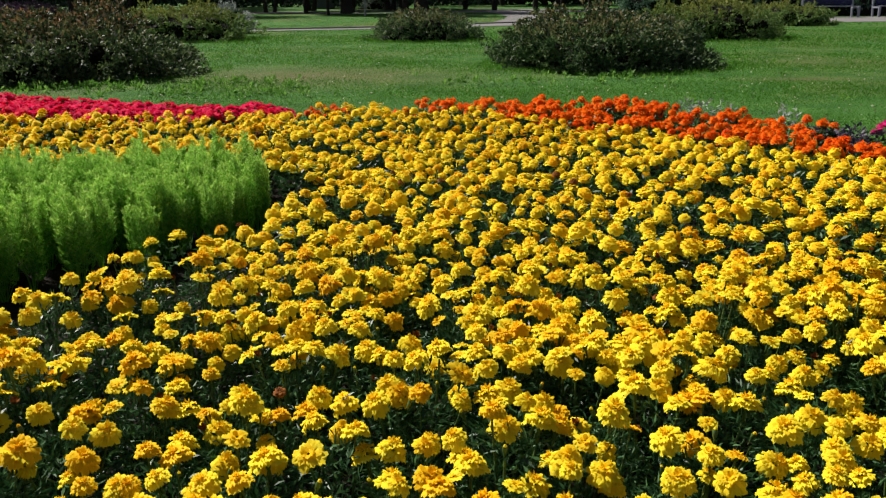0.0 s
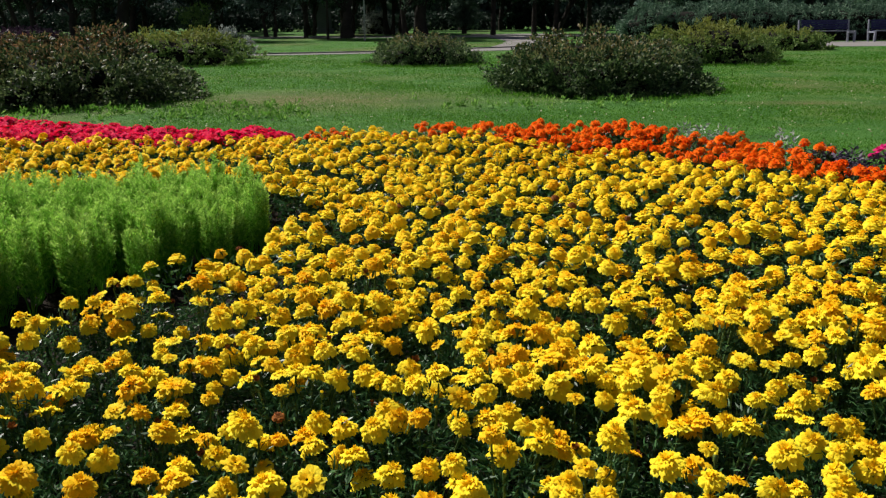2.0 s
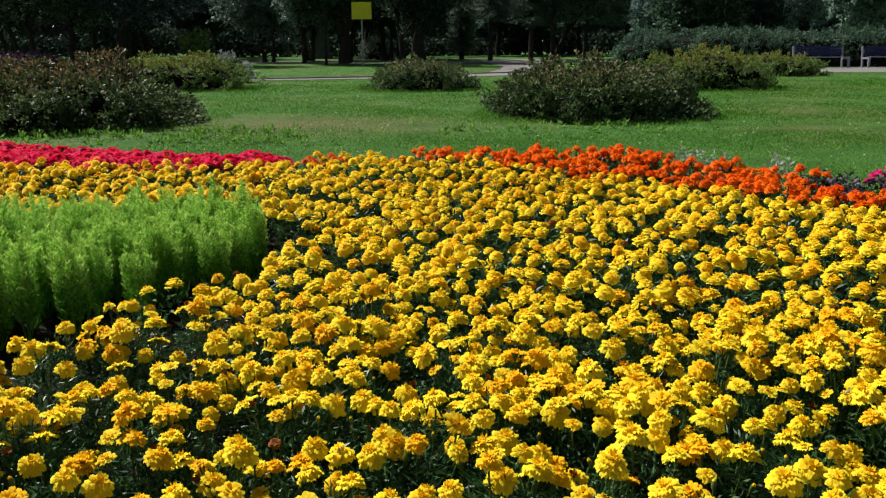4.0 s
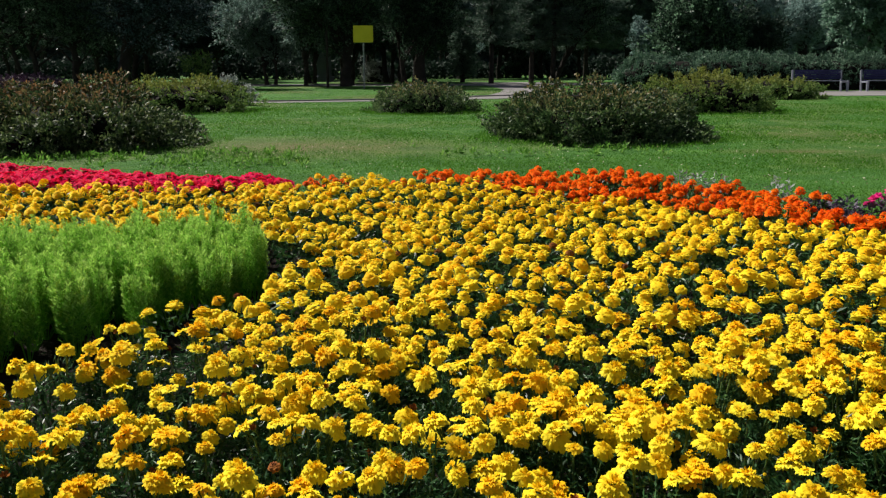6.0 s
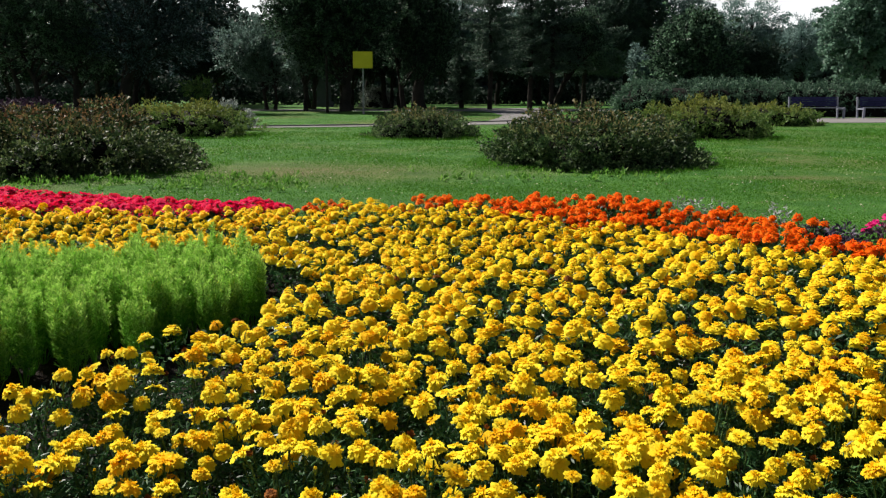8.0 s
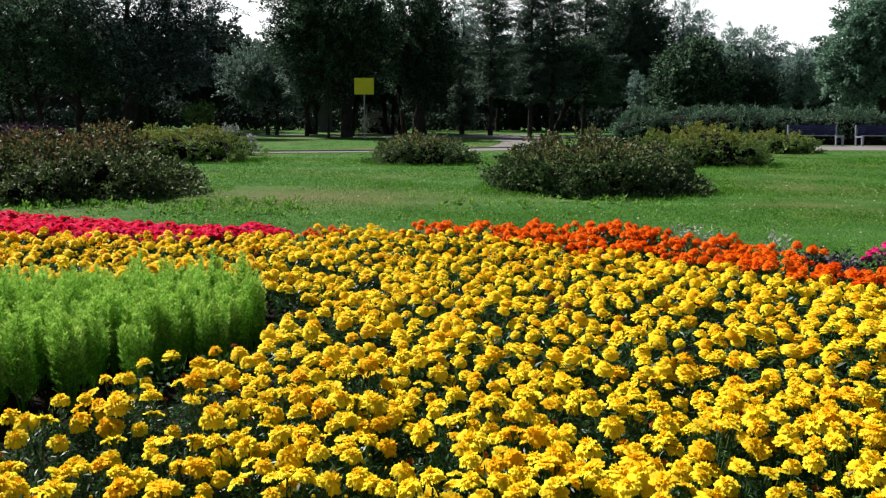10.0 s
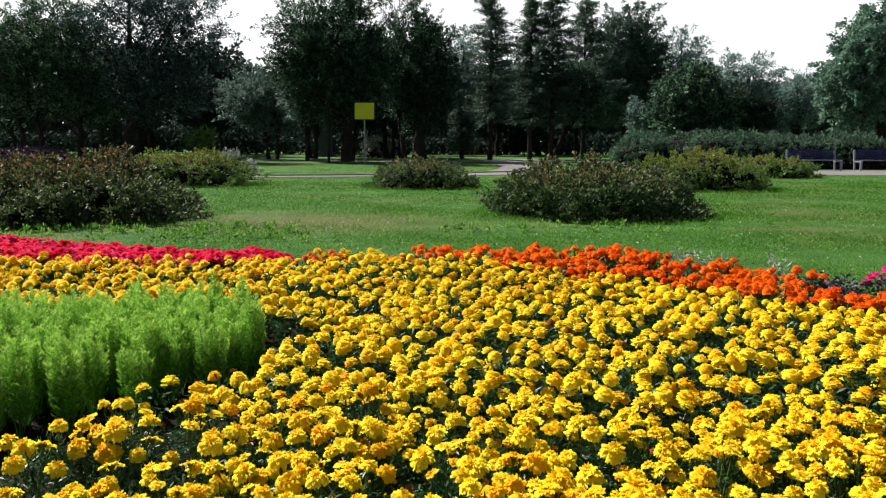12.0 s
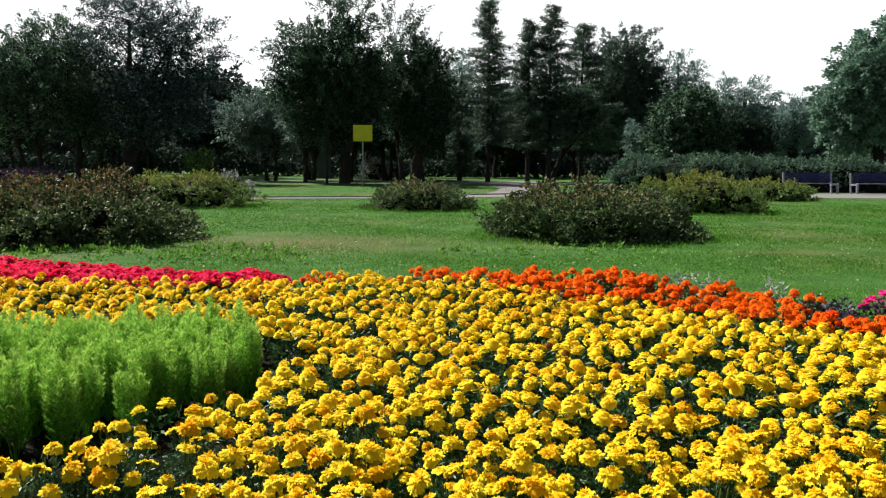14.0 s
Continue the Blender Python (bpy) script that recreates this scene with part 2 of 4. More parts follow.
def lawn_material():
    m, nt, bsdf, out = start_material("mown lawn")
    coord = nt.nodes.new("ShaderNodeTexCoord")
    noises = []
    for sc, det in ((0.22, 4), (1.6, 5), (48.0, 6)):
        n = nt.nodes.new("ShaderNodeTexNoise")
        n.inputs["Scale"].default_value, n.inputs["Detail"].default_value = sc, det
        nt.links.new(coord.outputs["Object"], n.inputs["Vector"])
        noises.append(n.outputs["Fac"])
    val = math_node(nt, "ADD", math_node(nt, "MULTIPLY", noises[1], 0.45), math_node(nt, "MULTIPLY", noises[2], 0.55))
    green = ramp_node(nt, [(0.32, (0.021, 0.078, 0.011)), (0.5, (0.054, 0.170, 0.024)), (0.68, (0.13, 0.29, 0.048))])
    nt.links.new(val, green.inputs[0])
    dry = ramp_node(nt, [(0.50, (0, 0, 0)), (0.70, (0.75, 0.75, 0.75))])
    nt.links.new(math_node(nt, "ADD", math_node(nt, "MULTIPLY", noises[0], 0.75), math_node(nt, "MULTIPLY", noises[1], 0.25)), dry.inputs[0])
    worn = dry.outputs[0]
    for px, py, wx, wy in ((-2.0, 12.4, 3.4, 2.2), (4.9, 11.6, 1.3, 0.5)):
        mp = nt.nodes.new("ShaderNodeMapping")
        mp.inputs["Location"].default_value = (-px / wx, -py / wy, 0)
        mp.inputs["Scale"].default_value = (1 / wx, 1 / wy, 0)
        nt.links.new(coord.outputs["Object"], mp.inputs["Vector"])
        ball = nt.nodes.new("ShaderNodeTexGradient")
        ball.gradient_type = "SPHERICAL"
        nt.links.new(mp.outputs[0], ball.inputs[0])
        worn = math_node(nt, "MAXIMUM", worn, math_node(nt, "MULTIPLY", ball.outputs["Fac"], math_node(nt, "MULTIPLY", noises[1], 1.7)))
    mix = nt.nodes.new("ShaderNodeMixRGB")
    nt.links.new(math_node(nt, "MINIMUM", worn, 0.8), mix.inputs[0])
    nt.links.new(green.outputs[0], mix.inputs[1])
    mix.inputs[2].default_value = (0.17, 0.145, 0.06, 1)
    nt.links.new(mix.outputs[0], bsdf.inputs["Base Color"])
    bsdf.inputs["Roughness"].default_value = 0.85
    bsdf.inputs["Specular IOR Level"].default_value = 0.2
    b = nt.nodes.new("ShaderNodeBump")
    b.inputs["Strength"].default_value, b.inputs["Distance"].default_value = 0.9, 0.05
    nt.links.new(noises[2], b.inputs["Height"])
    nt.links.new(b.outputs[0], bsdf.inputs["Normal"])
    return m


LAWN = lawn_material()

# ---- mesh tools ----


def quick_mesh(name, chunks, mats):
    """A mesh from chunks of (verts n x 3, faces m x k, material slot, uv n x 2 or None)."""
    me = bpy.data.meshes.new(name)
    vs, loops, starts, slots, uvs = [], [], [], [], []
    base, at = 0, 0
    for v, f, slot, uv in chunks:
        v, f = np.asarray(v, float).reshape(-1, 3), np.asarray(f, int)
        vs.append(v)
        loops.append((f + base).ravel())
        starts.append(at + np.arange(len(f)) * f.shape[1])
        slots.append(np.full(len(f), slot))
        uv = np.zeros((len(v), 2)) if uv is None else np.asarray(uv, float)
        uvs.append(uv[f.ravel()])
        at += f.size
        base += len(v)
    v, lp, st = np.concatenate(vs), np.concatenate(loops), np.concatenate(starts)
    me.vertices.add(len(v))
    me.vertices.foreach_set("co", v.ravel())
    me.loops.add(len(lp))
    me.loops.foreach_set("vertex_index", lp.astype(np.int32))
    me.polygons.add(len(st))
    me.polygons.foreach_set("loop_start", st.astype(np.int32))
    me.polygons.foreach_set("material_index", np.concatenate(slots).astype(np.int32))
    layer = me.uv_layers.new(name="UVMap")
    layer.data.foreach_set("uv", np.concatenate(uvs).ravel())
    for m in mats:
        me.materials.append(m)
    me.update(calc_edges=True)
    me.validate()
    return me


def part_mesh(name, me, parent, label=""):
    ob = new(name, me)
    ob.parent = parent
    return tagged(ob, label)


def part(name, bm, material, parent, label=""):
    me = bpy.data.meshes.new(name)
    bm.to_mesh(me)
    bm.free()
    me.materials.append(material)
    return part_mesh(name, me, parent, label)


def unit(a):
    return a / np.maximum(np.linalg.norm(a, axis=1, keepdims=True), 1e-9)


def leaf_faces(rng, places, along, length, width, fold=0.15, uv_v=None):
    """Pointed leaves at the places, along the given directions: two halves bent along the midrib."""
    n = len(places)
    along = unit(along)
    side = unit(np.cross(along, unit(rng.normal(size=(n, 3)) + np.array([0, 0, 0.6]))))
    up = np.cross(side, along)
    ln = (np.broadcast_to(length, n) * rng.uniform(0.7, 1.3, n))[:, None]
    wd = (np.broadcast_to(width, n) * rng.uniform(0.7, 1.3, n))[:, None]
    mid = places + along * ln * 0.45
    v = np.stack([places, mid + side * wd / 2 + up * wd * fold, places + along * ln - up * ln * 0.12, mid - side * wd / 2 + up * wd * fold], 1)
    f = np.arange(4 * n).reshape(n, 4)
    uv = np.zeros((n, 4, 2))
    if uv_v is not None:
        uv[:, :, 1] = np.clip(uv_v, 0, 1)[:, None]
    return v.reshape(-1, 3), f, uv.reshape(-1, 2)


def sprays(r, start, way, reach, per, wide):
    """Leaf places and directions along short leafy twigs: each starts at a place, runs its way and carries per leaves."""
    n = len(start)
    way = unit(way)
    u = r.uniform(0, 1, (n, per))
    off = unit(r.normal(size=(n * per, 3))).reshape(n, per, 3) * (r.uniform(0, 1, (n, per)) ** 0.6)[:, :, None]
    sag = np.array([0, 0, -0.18]) * (u ** 2 * np.asarray(reach)[:, None])[:, :, None]
    p = start[:, None, :] + way[:, None, :] * (u * np.asarray(reach)[:, None])[:, :, None] + off * wide * (1.15 - 0.75 * u)[:, :, None] + sag
    d = np.repeat(way, per, 0) * 0.9 + off.reshape(-1, 3) * 0.9 + r.normal(size=(n * per, 3)) * 0.35
    return p.reshape(-1, 3), d


def tube(points, radii, sides=6):
    """A tapered tube through the points."""
    pts, k = np.asarray(points, float), sides
    tang = unit(np.gradient(pts, axis=0))
    ref = np.array([1.0, 0.13, 0.07])
    a = unit(np.cross(tang, ref))
    b = np.cross(tang, a)
    th = np.arange(k) * 2 * np.pi / k
    ring = a[:, None, :] * np.cos(th)[None, :, None] + b[:, None, :] * np.sin(th)[None, :, None]
    v = (pts[:, None, :] + ring * np.asarray(radii, float)[:, None, None]).reshape(-1, 3)
    f = [(i * k + j, i * k + (j + 1) % k, (i + 1) * k + (j + 1) % k, (i + 1) * k + j) for i in range(len(pts) - 1) for j in range(k)]
    return v, np.array(f)


def box_bm(sx, sy, sz, at=(0, 0, 0), bevel=0.01):
    bm = bmesh.new()
    bmesh.ops.create_cube(bm, size=1)
    bmesh.ops.scale(bm, vec=(sx, sy, sz), verts=bm.verts)
    if bevel:
        bmesh.ops.bevel(bm, geom=bm.edges[:], offset=bevel, segments=2, affect="EDGES")
    bmesh.ops.translate(bm, vec=at, verts=bm.verts)
    return bm


def sheet(name, outline, z, thick, material, label, category):
    """A flat slab with the given outline and its top at z."""
    bm = bmesh.new()
    top = [bm.verts.new((x, y, z)) for x, y in outline]
    low = [bm.verts.new((x, y, z - thick)) for x, y in outline]
    bm.faces.new(top)
    n = len(top)
    for i in range(n):
        bm.faces.new((top[i], low[i], low[(i + 1) % n], top[(i + 1) % n]))
    bmesh.ops.recalc_face_normals(bm, faces=bm.faces)
    me = bpy.data.meshes.new(name)
    bm.to_mesh(me)
    bm.free()
    me.materials.append(material)
    return tagged(new(name, me), label, category, kind="structure")


def inside(poly, x, y):
    poly = np.asarray(poly, float)
    x, y = np.asarray(x, float), np.asarray(y, float)
    hit = np.zeros(x.shape, bool)
    j = len(poly) - 1
    for i in range(len(poly)):
        (xi, yi), (xj, yj) = poly[i], poly[j]
        hit ^= ((yi > y) != (yj > y)) & (x < (xj - xi) * (y - yi) / (yj - yi + 1e-12) + xi)
        j = i
    return hit


# ---- ground, bed and paths ----
RIM = [(-7.5, 9.4), (-5.6, 8.42), (-4.3, 7.82), (-3.3, 7.4), (-2.3, 7.1), (-1.3, 6.85), (-0.7, 6.8), (-0.2, 7.05), (0.6, 7.3), (1.2, 7.22), (1.6, 7.05), (2.1, 6.45),
       (2.6, 6.22), (3.3, 6.14), (4.2, 5.85), (5.0, 5.4)]
BED = RIM + [(4.0, 4.4), (2.5, 2.3), (1.45, 0.85), (-1.45, 0.85), (-2.9, 2.3), (-4.7, 4.9), (-6.6, 7.9)]
KOCHIA = [(-0.85, 4.12), (-0.95, 4.47), (-1.35, 4.70), (-1.62, 4.72), (-2.1, 4.35), (-2.6, 4.15), (-2.95, 3.5), (-2.45, 2.80), (-1.84, 2.90), (-1.62, 3.05), (-1.42, 3.27), (-1.20, 3.52), (-0.96, 3.78)]
KOCHIA_GROUND = [(-0.74, 4.2), (-0.88, 4.55), (-1.32, 4.78), (-1.65, 4.80), (-2.2, 4.45), (-2.8, 4.25), (-3.15, 3.4), (-2.6, 2.35), (-1.45, 2.38), (-1.27, 2.62), (-1.09, 2.94), (-0.86, 3.22), (-0.72, 3.5), (-0.72, 3.8)]
CRIMSON_BED = [(-7.4, 9.35), (-4.3, 7.78), (-2.3, 7.02), (-1.27, 6.8), (-1.22, 6.36), (-2.4, 6.40), (-3.8, 6.56), (-5.4, 6.95), (-7.0, 7.5)]
ORANGE_BED = [(-1.2, 6.82), (-0.6, 6.78), (-0.2, 7.0), (0.6, 7.24), (1.2, 7.16), (1.6, 6.98), (2.1, 6.38), (2.62, 6.1), (2.62, 5.65), (2.7, 5.3), (3.4, 5.0), (3.4, 4.45), (2.5, 4.62), (2.08, 4.88),
              (1.56, 5.42), (0.89, 5.86), (0.31, 6.4), (-0.26, 6.8), (-0.7, 6.62), (-1.2, 6.6)]
MAGENTA_BED = [(3.02, 6.1), (3.3, 6.08), (4.2, 5.8), (4.9, 5.35), (4.6, 4.4), (3.45, 5.05), (3.05, 5.35)]

bm = bmesh.new()
bmesh.ops.create_grid(bm, x_segments=8, y_segments=8, size=700)
me = bpy.data.meshes.new("ground")
bm.to_mesh(me)
bm.free()
me.materials.append(LAWN)
tagged(new("ground", me), "mown green park lawn with dry brownish patches", "lawn", kind="structure")
sheet("bed_soil", BED, 0.03, 0.05, SOIL, "dark loose garden soil under the flower bed", "soil")

PATH_NEAR = [(-60, 13.5), (-26, 20.6), (-14, 24.0), (-5.9, 26.4), (-2.5, 27.5), (1.2, 29.1), (2.6, 29.8), (7, 30.6), (14, 31.3), (20, 31.9), (40, 33.0), (70, 34)]
PATH_FAR = [(70, 38.5), (40, 37.8), (20, 37.0), (14, 36.3), (7, 34.2), (4.6, 33.4), (1.2, 31.1), (-2.5, 28.45), (-5.9, 27.25), (-14, 24.85), (-26, 21.5), (-60, 14.5)]
sheet("path_1", PATH_NEAR + PATH_FAR, 0.012, 0.03, ASPHALT, "pale asphalt footpath across the lawn", "path")
sheet("path_2", [(1.7, 32.2), (4.4, 33.6), (4.6, 39), (5.6, 46), (6.4, 55), (1.6, 55), (2.6, 45), (2.9, 40), (2.4, 36)], 0.016, 0.03, ASPHALT, "pinkish asphalt path leading towards the trees", "path")
sheet("path_3", [(-60, 45.5), (1.6, 47.4), (6.4, 47.6), (60, 49), (60, 53), (6.4, 52), (1.6, 51.8), (-60, 49.5)], 0.008, 0.03, ASPHALT, "pale footpath along the front of the trees", "path")


def kerb(points):
    """A low kerb of single stones along the line."""
    root = new("kerb")
    tagged(root, "low grey concrete kerb beside the footpath", "kerb", kind="structure")
    stone = bpy.data.meshes.new("kerb_stone")
    b = box_bm(0.98, 0.12, 0.16, (0, 0, -0.025), 0.012)
    b.to_mesh(stone)
    b.free()
    stone.materials.append(KERB_STONE)
    for (x0, y0), (x1, y1) in zip(points, points[1:]):
        d = math.hypot(x1 - x0, y1 - y0)
        n = max(1, round(d))
        for i in range(n):
            u = (i + 0.5) / n
            s = new("kerb_stone", stone)
            s.parent = root
            s.matrix_basis = pose(x0 + (x1 - x0) * u, y0 + (y1 - y0) * u, 0.0, 0, 0, math.degrees(math.atan2(y1 - y0, x1 - x0))) @ Matrix.Diagonal((d / n, 1, 1, 1))


kerb([(x, y + 0.07) for x, y in reversed(PATH_FAR[5:11])])

# ---- lawn grass ----
rng = np.random.default_rng(11)


def lawn_places(n, y0, y1):
    """Places on the lawn, thinner with distance."""
    u = rng.uniform(size=n)
    y = y0 * (y1 / y0) ** u
    x = rng.uniform(-1, 1, n) * (0.62 * y + 1.5)
    ok = ~inside(BED, x, y) & ~inside(PATH_NEAR + PATH_FAR, x, y)
    return np.stack([x[ok], y[ok], np.zeros(ok.sum())], 1)


p = np.concatenate([lawn_places(310000, 5.2, 27.0), lawn_places(50000, 27.0, 46.0)])
grow = 0.6 + 1.3 * np.array([noise.noise((a * 0.55, b * 0.55, 0.0)) for a, b, _ in p]) + 0.3
grow = np.clip(grow, 0.35, 1.6)
for px, py, wx, wy in ((-2.0, 12.4, 3.4, 2.2), (4.9, 11.6, 1.3, 0.5)):
    grow *= 1 - 0.75 * np.clip(1 - np.hypot((p[:, 0] - px) / wx, (p[:, 1] - py) / wy), 0, 1)
scale = np.clip(p[:, 1] / 9, 0.8, 2.2)
v, f, uv = leaf_faces(rng, p, rng.normal(size=(len(p), 3)) * np.array([0.6, 0.6, 0.2]) + np.array([0, 0, 0.55]), 0.026 * grow * scale ** 0.5, 0.0062 * scale, 0.1)
tagged(new("lawn_grass", quick_mesh("lawn_grass", [(v, f, 0, uv)], [GRASS_BLADE])), "short uneven green lawn grass blades", "grass", kind="stuff")

# longer grass that the mower leaves round the shrubs and along the bed
spots = []
for px, py, wx, wy in ((-5.95, 12.95, 2.15, 2.2), (2.62, 14.0, 1.93, 1.75), (-0.55, 21.6, 1.40, 1.3), (-6.85, 22.0, 2.05, 1.5), (6.65, 21.6, 1.95, 1.5)):
    a = rng.uniform(0, 6.283, 2600)
    k = rng.uniform(0.86, 1.16, 2600) + 0.08 * np.sin(a * 5 + px)
    spots.append(np.stack([px + np.cos(a) * wx * k, py + np.sin(a) * wy * k, np.zeros(2600)], 1))
t = rng.uniform(0, len(RIM) - 1.001, 9000)
i = t.astype(int)
rim = np.array(RIM)
edge = rim[i] + (rim[i + 1] - rim[i]) * (t - i)[:, None]
spots.append(np.stack([edge[:, 0] + rng.normal(size=9000) * 0.05, edge[:, 1] + rng.uniform(0.02, 1.0, 9000) ** 2 * 0.55, np.zeros(9000)], 1))
p = np.concatenate(spots)
v, f, uv = leaf_faces(rng, p, rng.normal(size=(len(p), 3)) * np.array([0.5, 0.5, 0.15]) + np.array([0, 0, 0.8]), 0.075, 0.010, 0.1)
tagged(new("long_grass", quick_mesh("long_grass", [(v, f, 0, uv)], [GRASS_BLADE])), "longer unmown grass at the shrubs' feet and along the bed", "grass", kind="stuff")

c = [lawn_places(80, 5.6, 24.0)]
for px, py, wx, wy, n in ((-2.5, 10.7, 0.9, 1.0, 60), (-4.9, 10.6, 2.0, 0.7, 55), (1.6, 11.4, 1.6, 0.6, 30)):
    c.append(np.stack([px + wx * rng.uniform(-1, 1, n), py + wy * rng.uniform(-1, 1, n), np.zeros(n)], 1))
c = np.concatenate(c)
p, d = sprays(rng, c, rng.normal(size=(len(c), 3)) * np.array([0.4, 0.4, 0.1]) + np.array([0, 0, 0.7]), rng.uniform(0.04, 0.10, len(c)), 14, 0.07)
p[:, 2] = np.maximum(p[:, 2], 0.01)
v, f, uv = leaf_faces(rng, p, d, 0.06, 0.024)
tagged(new("lawn_weeds", quick_mesh("lawn_weeds", [(v, f, 0, uv)], [WEED_LEAF])), "small light green weed tufts in the lawn", "weeds", kind="stuff")

# pale leaf shapes, which also stand for bright blades and clover dots
p = lawn_places(2600, 6.0, 27.0)
p[:, 2] = 0.035
v, f, uv = leaf_faces(rng, p, rng.normal(size=(len(p), 3)) * np.array([1, 1, 0.15]), 0.026, 0.017, 0.1)
tagged(new("fallen_leaves", quick_mesh("fallen_leaves", [(v, f, 0, uv)], [FALLEN])), "small pale fallen leaves and whitish specks scattered on the lawn", "leaves", kind="stuff")


# ---- bedding plants ----
def flower_geo(rng, rings, R, cols, rows, tint=0.0, wild=1.0):
    """The petals of one double flower head of radius R, ring by ring; rings: (count, start, end, height, lift, droop, width, heart)."""
    V, F, U = [], [], []
    base = 0
    widths = {2: (0.5, 0.9), 3: (0.35, 1.0, 0.78)}[rows]
    srow = {2: (0.0, 1.0), 3: (0.0, 0.55, 1.0)}[rows]
    for count, r0, r1, z0, lift, droop, half, heart in rings:
        turn = rng.uniform(0, 6.28)
        for k in range(count):
            a = turn + (k + rng.uniform(-0.25, 0.25)) * 2 * math.pi / count
            ca, sa = math.cos(a), math.sin(a)
            reach = 1 + wild * rng.uniform(-0.17, 0.15)
            tip = wild * rng.uniform(-0.20, 0.20)
            roll = wild * rng.uniform(-0.22, 0.22)
            for s, w in zip(srow, widths):
                rr = R * (r0 + (r1 - r0) * s * reach)
                for c in range(cols):
                    q = (2 * c / (cols - 1) - 1)
                    ruffle = 0.12 * wild * s * (1 if c % 2 else -1) * rng.uniform(0.0, 1.4) + roll * q * s * half
                    z = R * (z0 + lift * s - droop * s * s + tip * s + ruffle)
                    t = q * w * half * R
                    back = -(0.09 * s * s + 0.05 * rng.uniform()) * R * abs(q) ** 1.5 * min(1.0, r1 + 0.2)
                    V.append(((rr + back) * ca - t * sa, (rr + back) * sa + t * ca, z))
                    U.append((tint, heart * (1 - 0.35 * s)))
            for i in range(rows - 1):
                for c in range(cols - 1):
                    F.append((base + i * cols + c, base + i * cols + c + 1, base + (i + 1) * cols + c + 1, base + (i + 1) * cols + c))
            base += rows * cols
    return np.array(V), np.array(F), np.array(U)


FULL = [(12, 0.30, 1.02, 0.14, 0.14, 0.48, 0.26, 0.0), (12, 0.30, 0.92, 0.38, 0.22, 0.42, 0.23, 0.15), (10, 0.22, 0.74, 0.56, 0.30, 0.32, 0.20, 0.4),
        (8, 0.12, 0.52, 0.70, 0.28, 0.20, 0.17, 0.7), (6, 0.02, 0.28, 0.78, 0.30, 0.10, 0.14, 1.0)]
FLAT = [(11, 0.2, 1.0, 0.18, 0.14, 0.26, 0.30, 0.0), (8, 0.2, 0.74, 0.28, 0.20, 0.18, 0.25, 0.3), (7, 0.08, 0.42, 0.36, 0.22, 0.10, 0.18, 0.9)]
BALL = [(10, 0.35, 0.92, 0.10, 0.02, 0.44, 0.34, 0.0), (10, 0.35, 0.95, 0.40, 0.20, 0.40, 0.32, 0.25), (9, 0.25, 0.78, 0.66, 0.28, 0.36, 0.28, 0.5), (7, 0.12, 0.52, 0.86, 0.24, 0.26, 0.22, 0.75),
        (4, 0.02, 0.26, 0.94, 0.20, 0.1, 0.18, 1.0)]
FAR_FULL = [(9, 0.25, 1.0, 0.14, 0.14, 0.38, 0.36, 0.0), (8, 0.25, 0.86, 0.42, 0.24, 0.36, 0.32, 0.3), (6, 0.12, 0.58, 0.64, 0.26, 0.24, 0.28, 0.65), (4, 0.02, 0.30, 0.74, 0.24, 0.1, 0.22, 0.95)]
DOME = [(9, 0.35, 1.0, 0.10, 0.10, 0.46, 0.38, 0.05), (9, 0.35, 0.96, 0.42, 0.20, 0.46, 0.36, 0.15), (8, 0.25, 0.80, 0.66, 0.26, 0.38, 0.32, 0.35), (6, 0.10, 0.52, 0.86, 0.20, 0.24, 0.27, 0.6), (4, 0.0, 0.24, 0.96, 0.10, 0.06, 0.20, 0.9)]
SPENT = [(7, 0.1, 0.5, 0.0, 0.7, 0.1, 0.22, 0.1), (6, 0.05, 0.3, 0.1, 0.85, 0.1, 0.2, 0.7)]
BLOSSOM = [(6, 0.1, 1.0, 0.1, 0.30, 0.25, 0.50, 0.0), (4, 0.05, 0.6, 0.2, 0.40, 0.1, 0.40, 0.6)]


def calyx_geo(R):
    """The green cup below a head and a short piece of its stalk."""
    return tube([(0, 0, -1.5 * R), (0, 0, -0.55 * R), (0, 0, -0.1 * R), (0, 0, 0.16 * R)], [0.07 * R, 0.09 * R, 0.24 * R, 0.34 * R], 6)


def bud_mesh(petals):
    """An unopened head: a slim green cup with a short tuft of folded petals."""
    v, f = tube([(0, 0, -1.6), (0, 0, -0.5), (0, 0, 0.0), (0, 0, 0.6), (0, 0, 0.95)], [0.08, 0.11, 0.30, 0.36, 0.27], 7)
    tv, tf = tube([(0, 0, 0.85), (0, 0, 1.15), (0, 0, 1.35)], [0.26, 0.24, 0.06], 7)
    return quick_mesh("flower_bud", [(v, f, 1, None), (tv, tf, 0, None)], [petals, CALYX])


def head_mesh(name, seed, rings, petals, cols=3, rows=3):
    r = np.random.default_rng(seed)
    v, f, u = flower_geo(r, rings, 1.0, cols, rows)
    cv, cf = calyx_geo(1.0)
    return quick_mesh(name, [(v, f, 0, u), (cv, cf, 1, None)], [petals, CALYX])


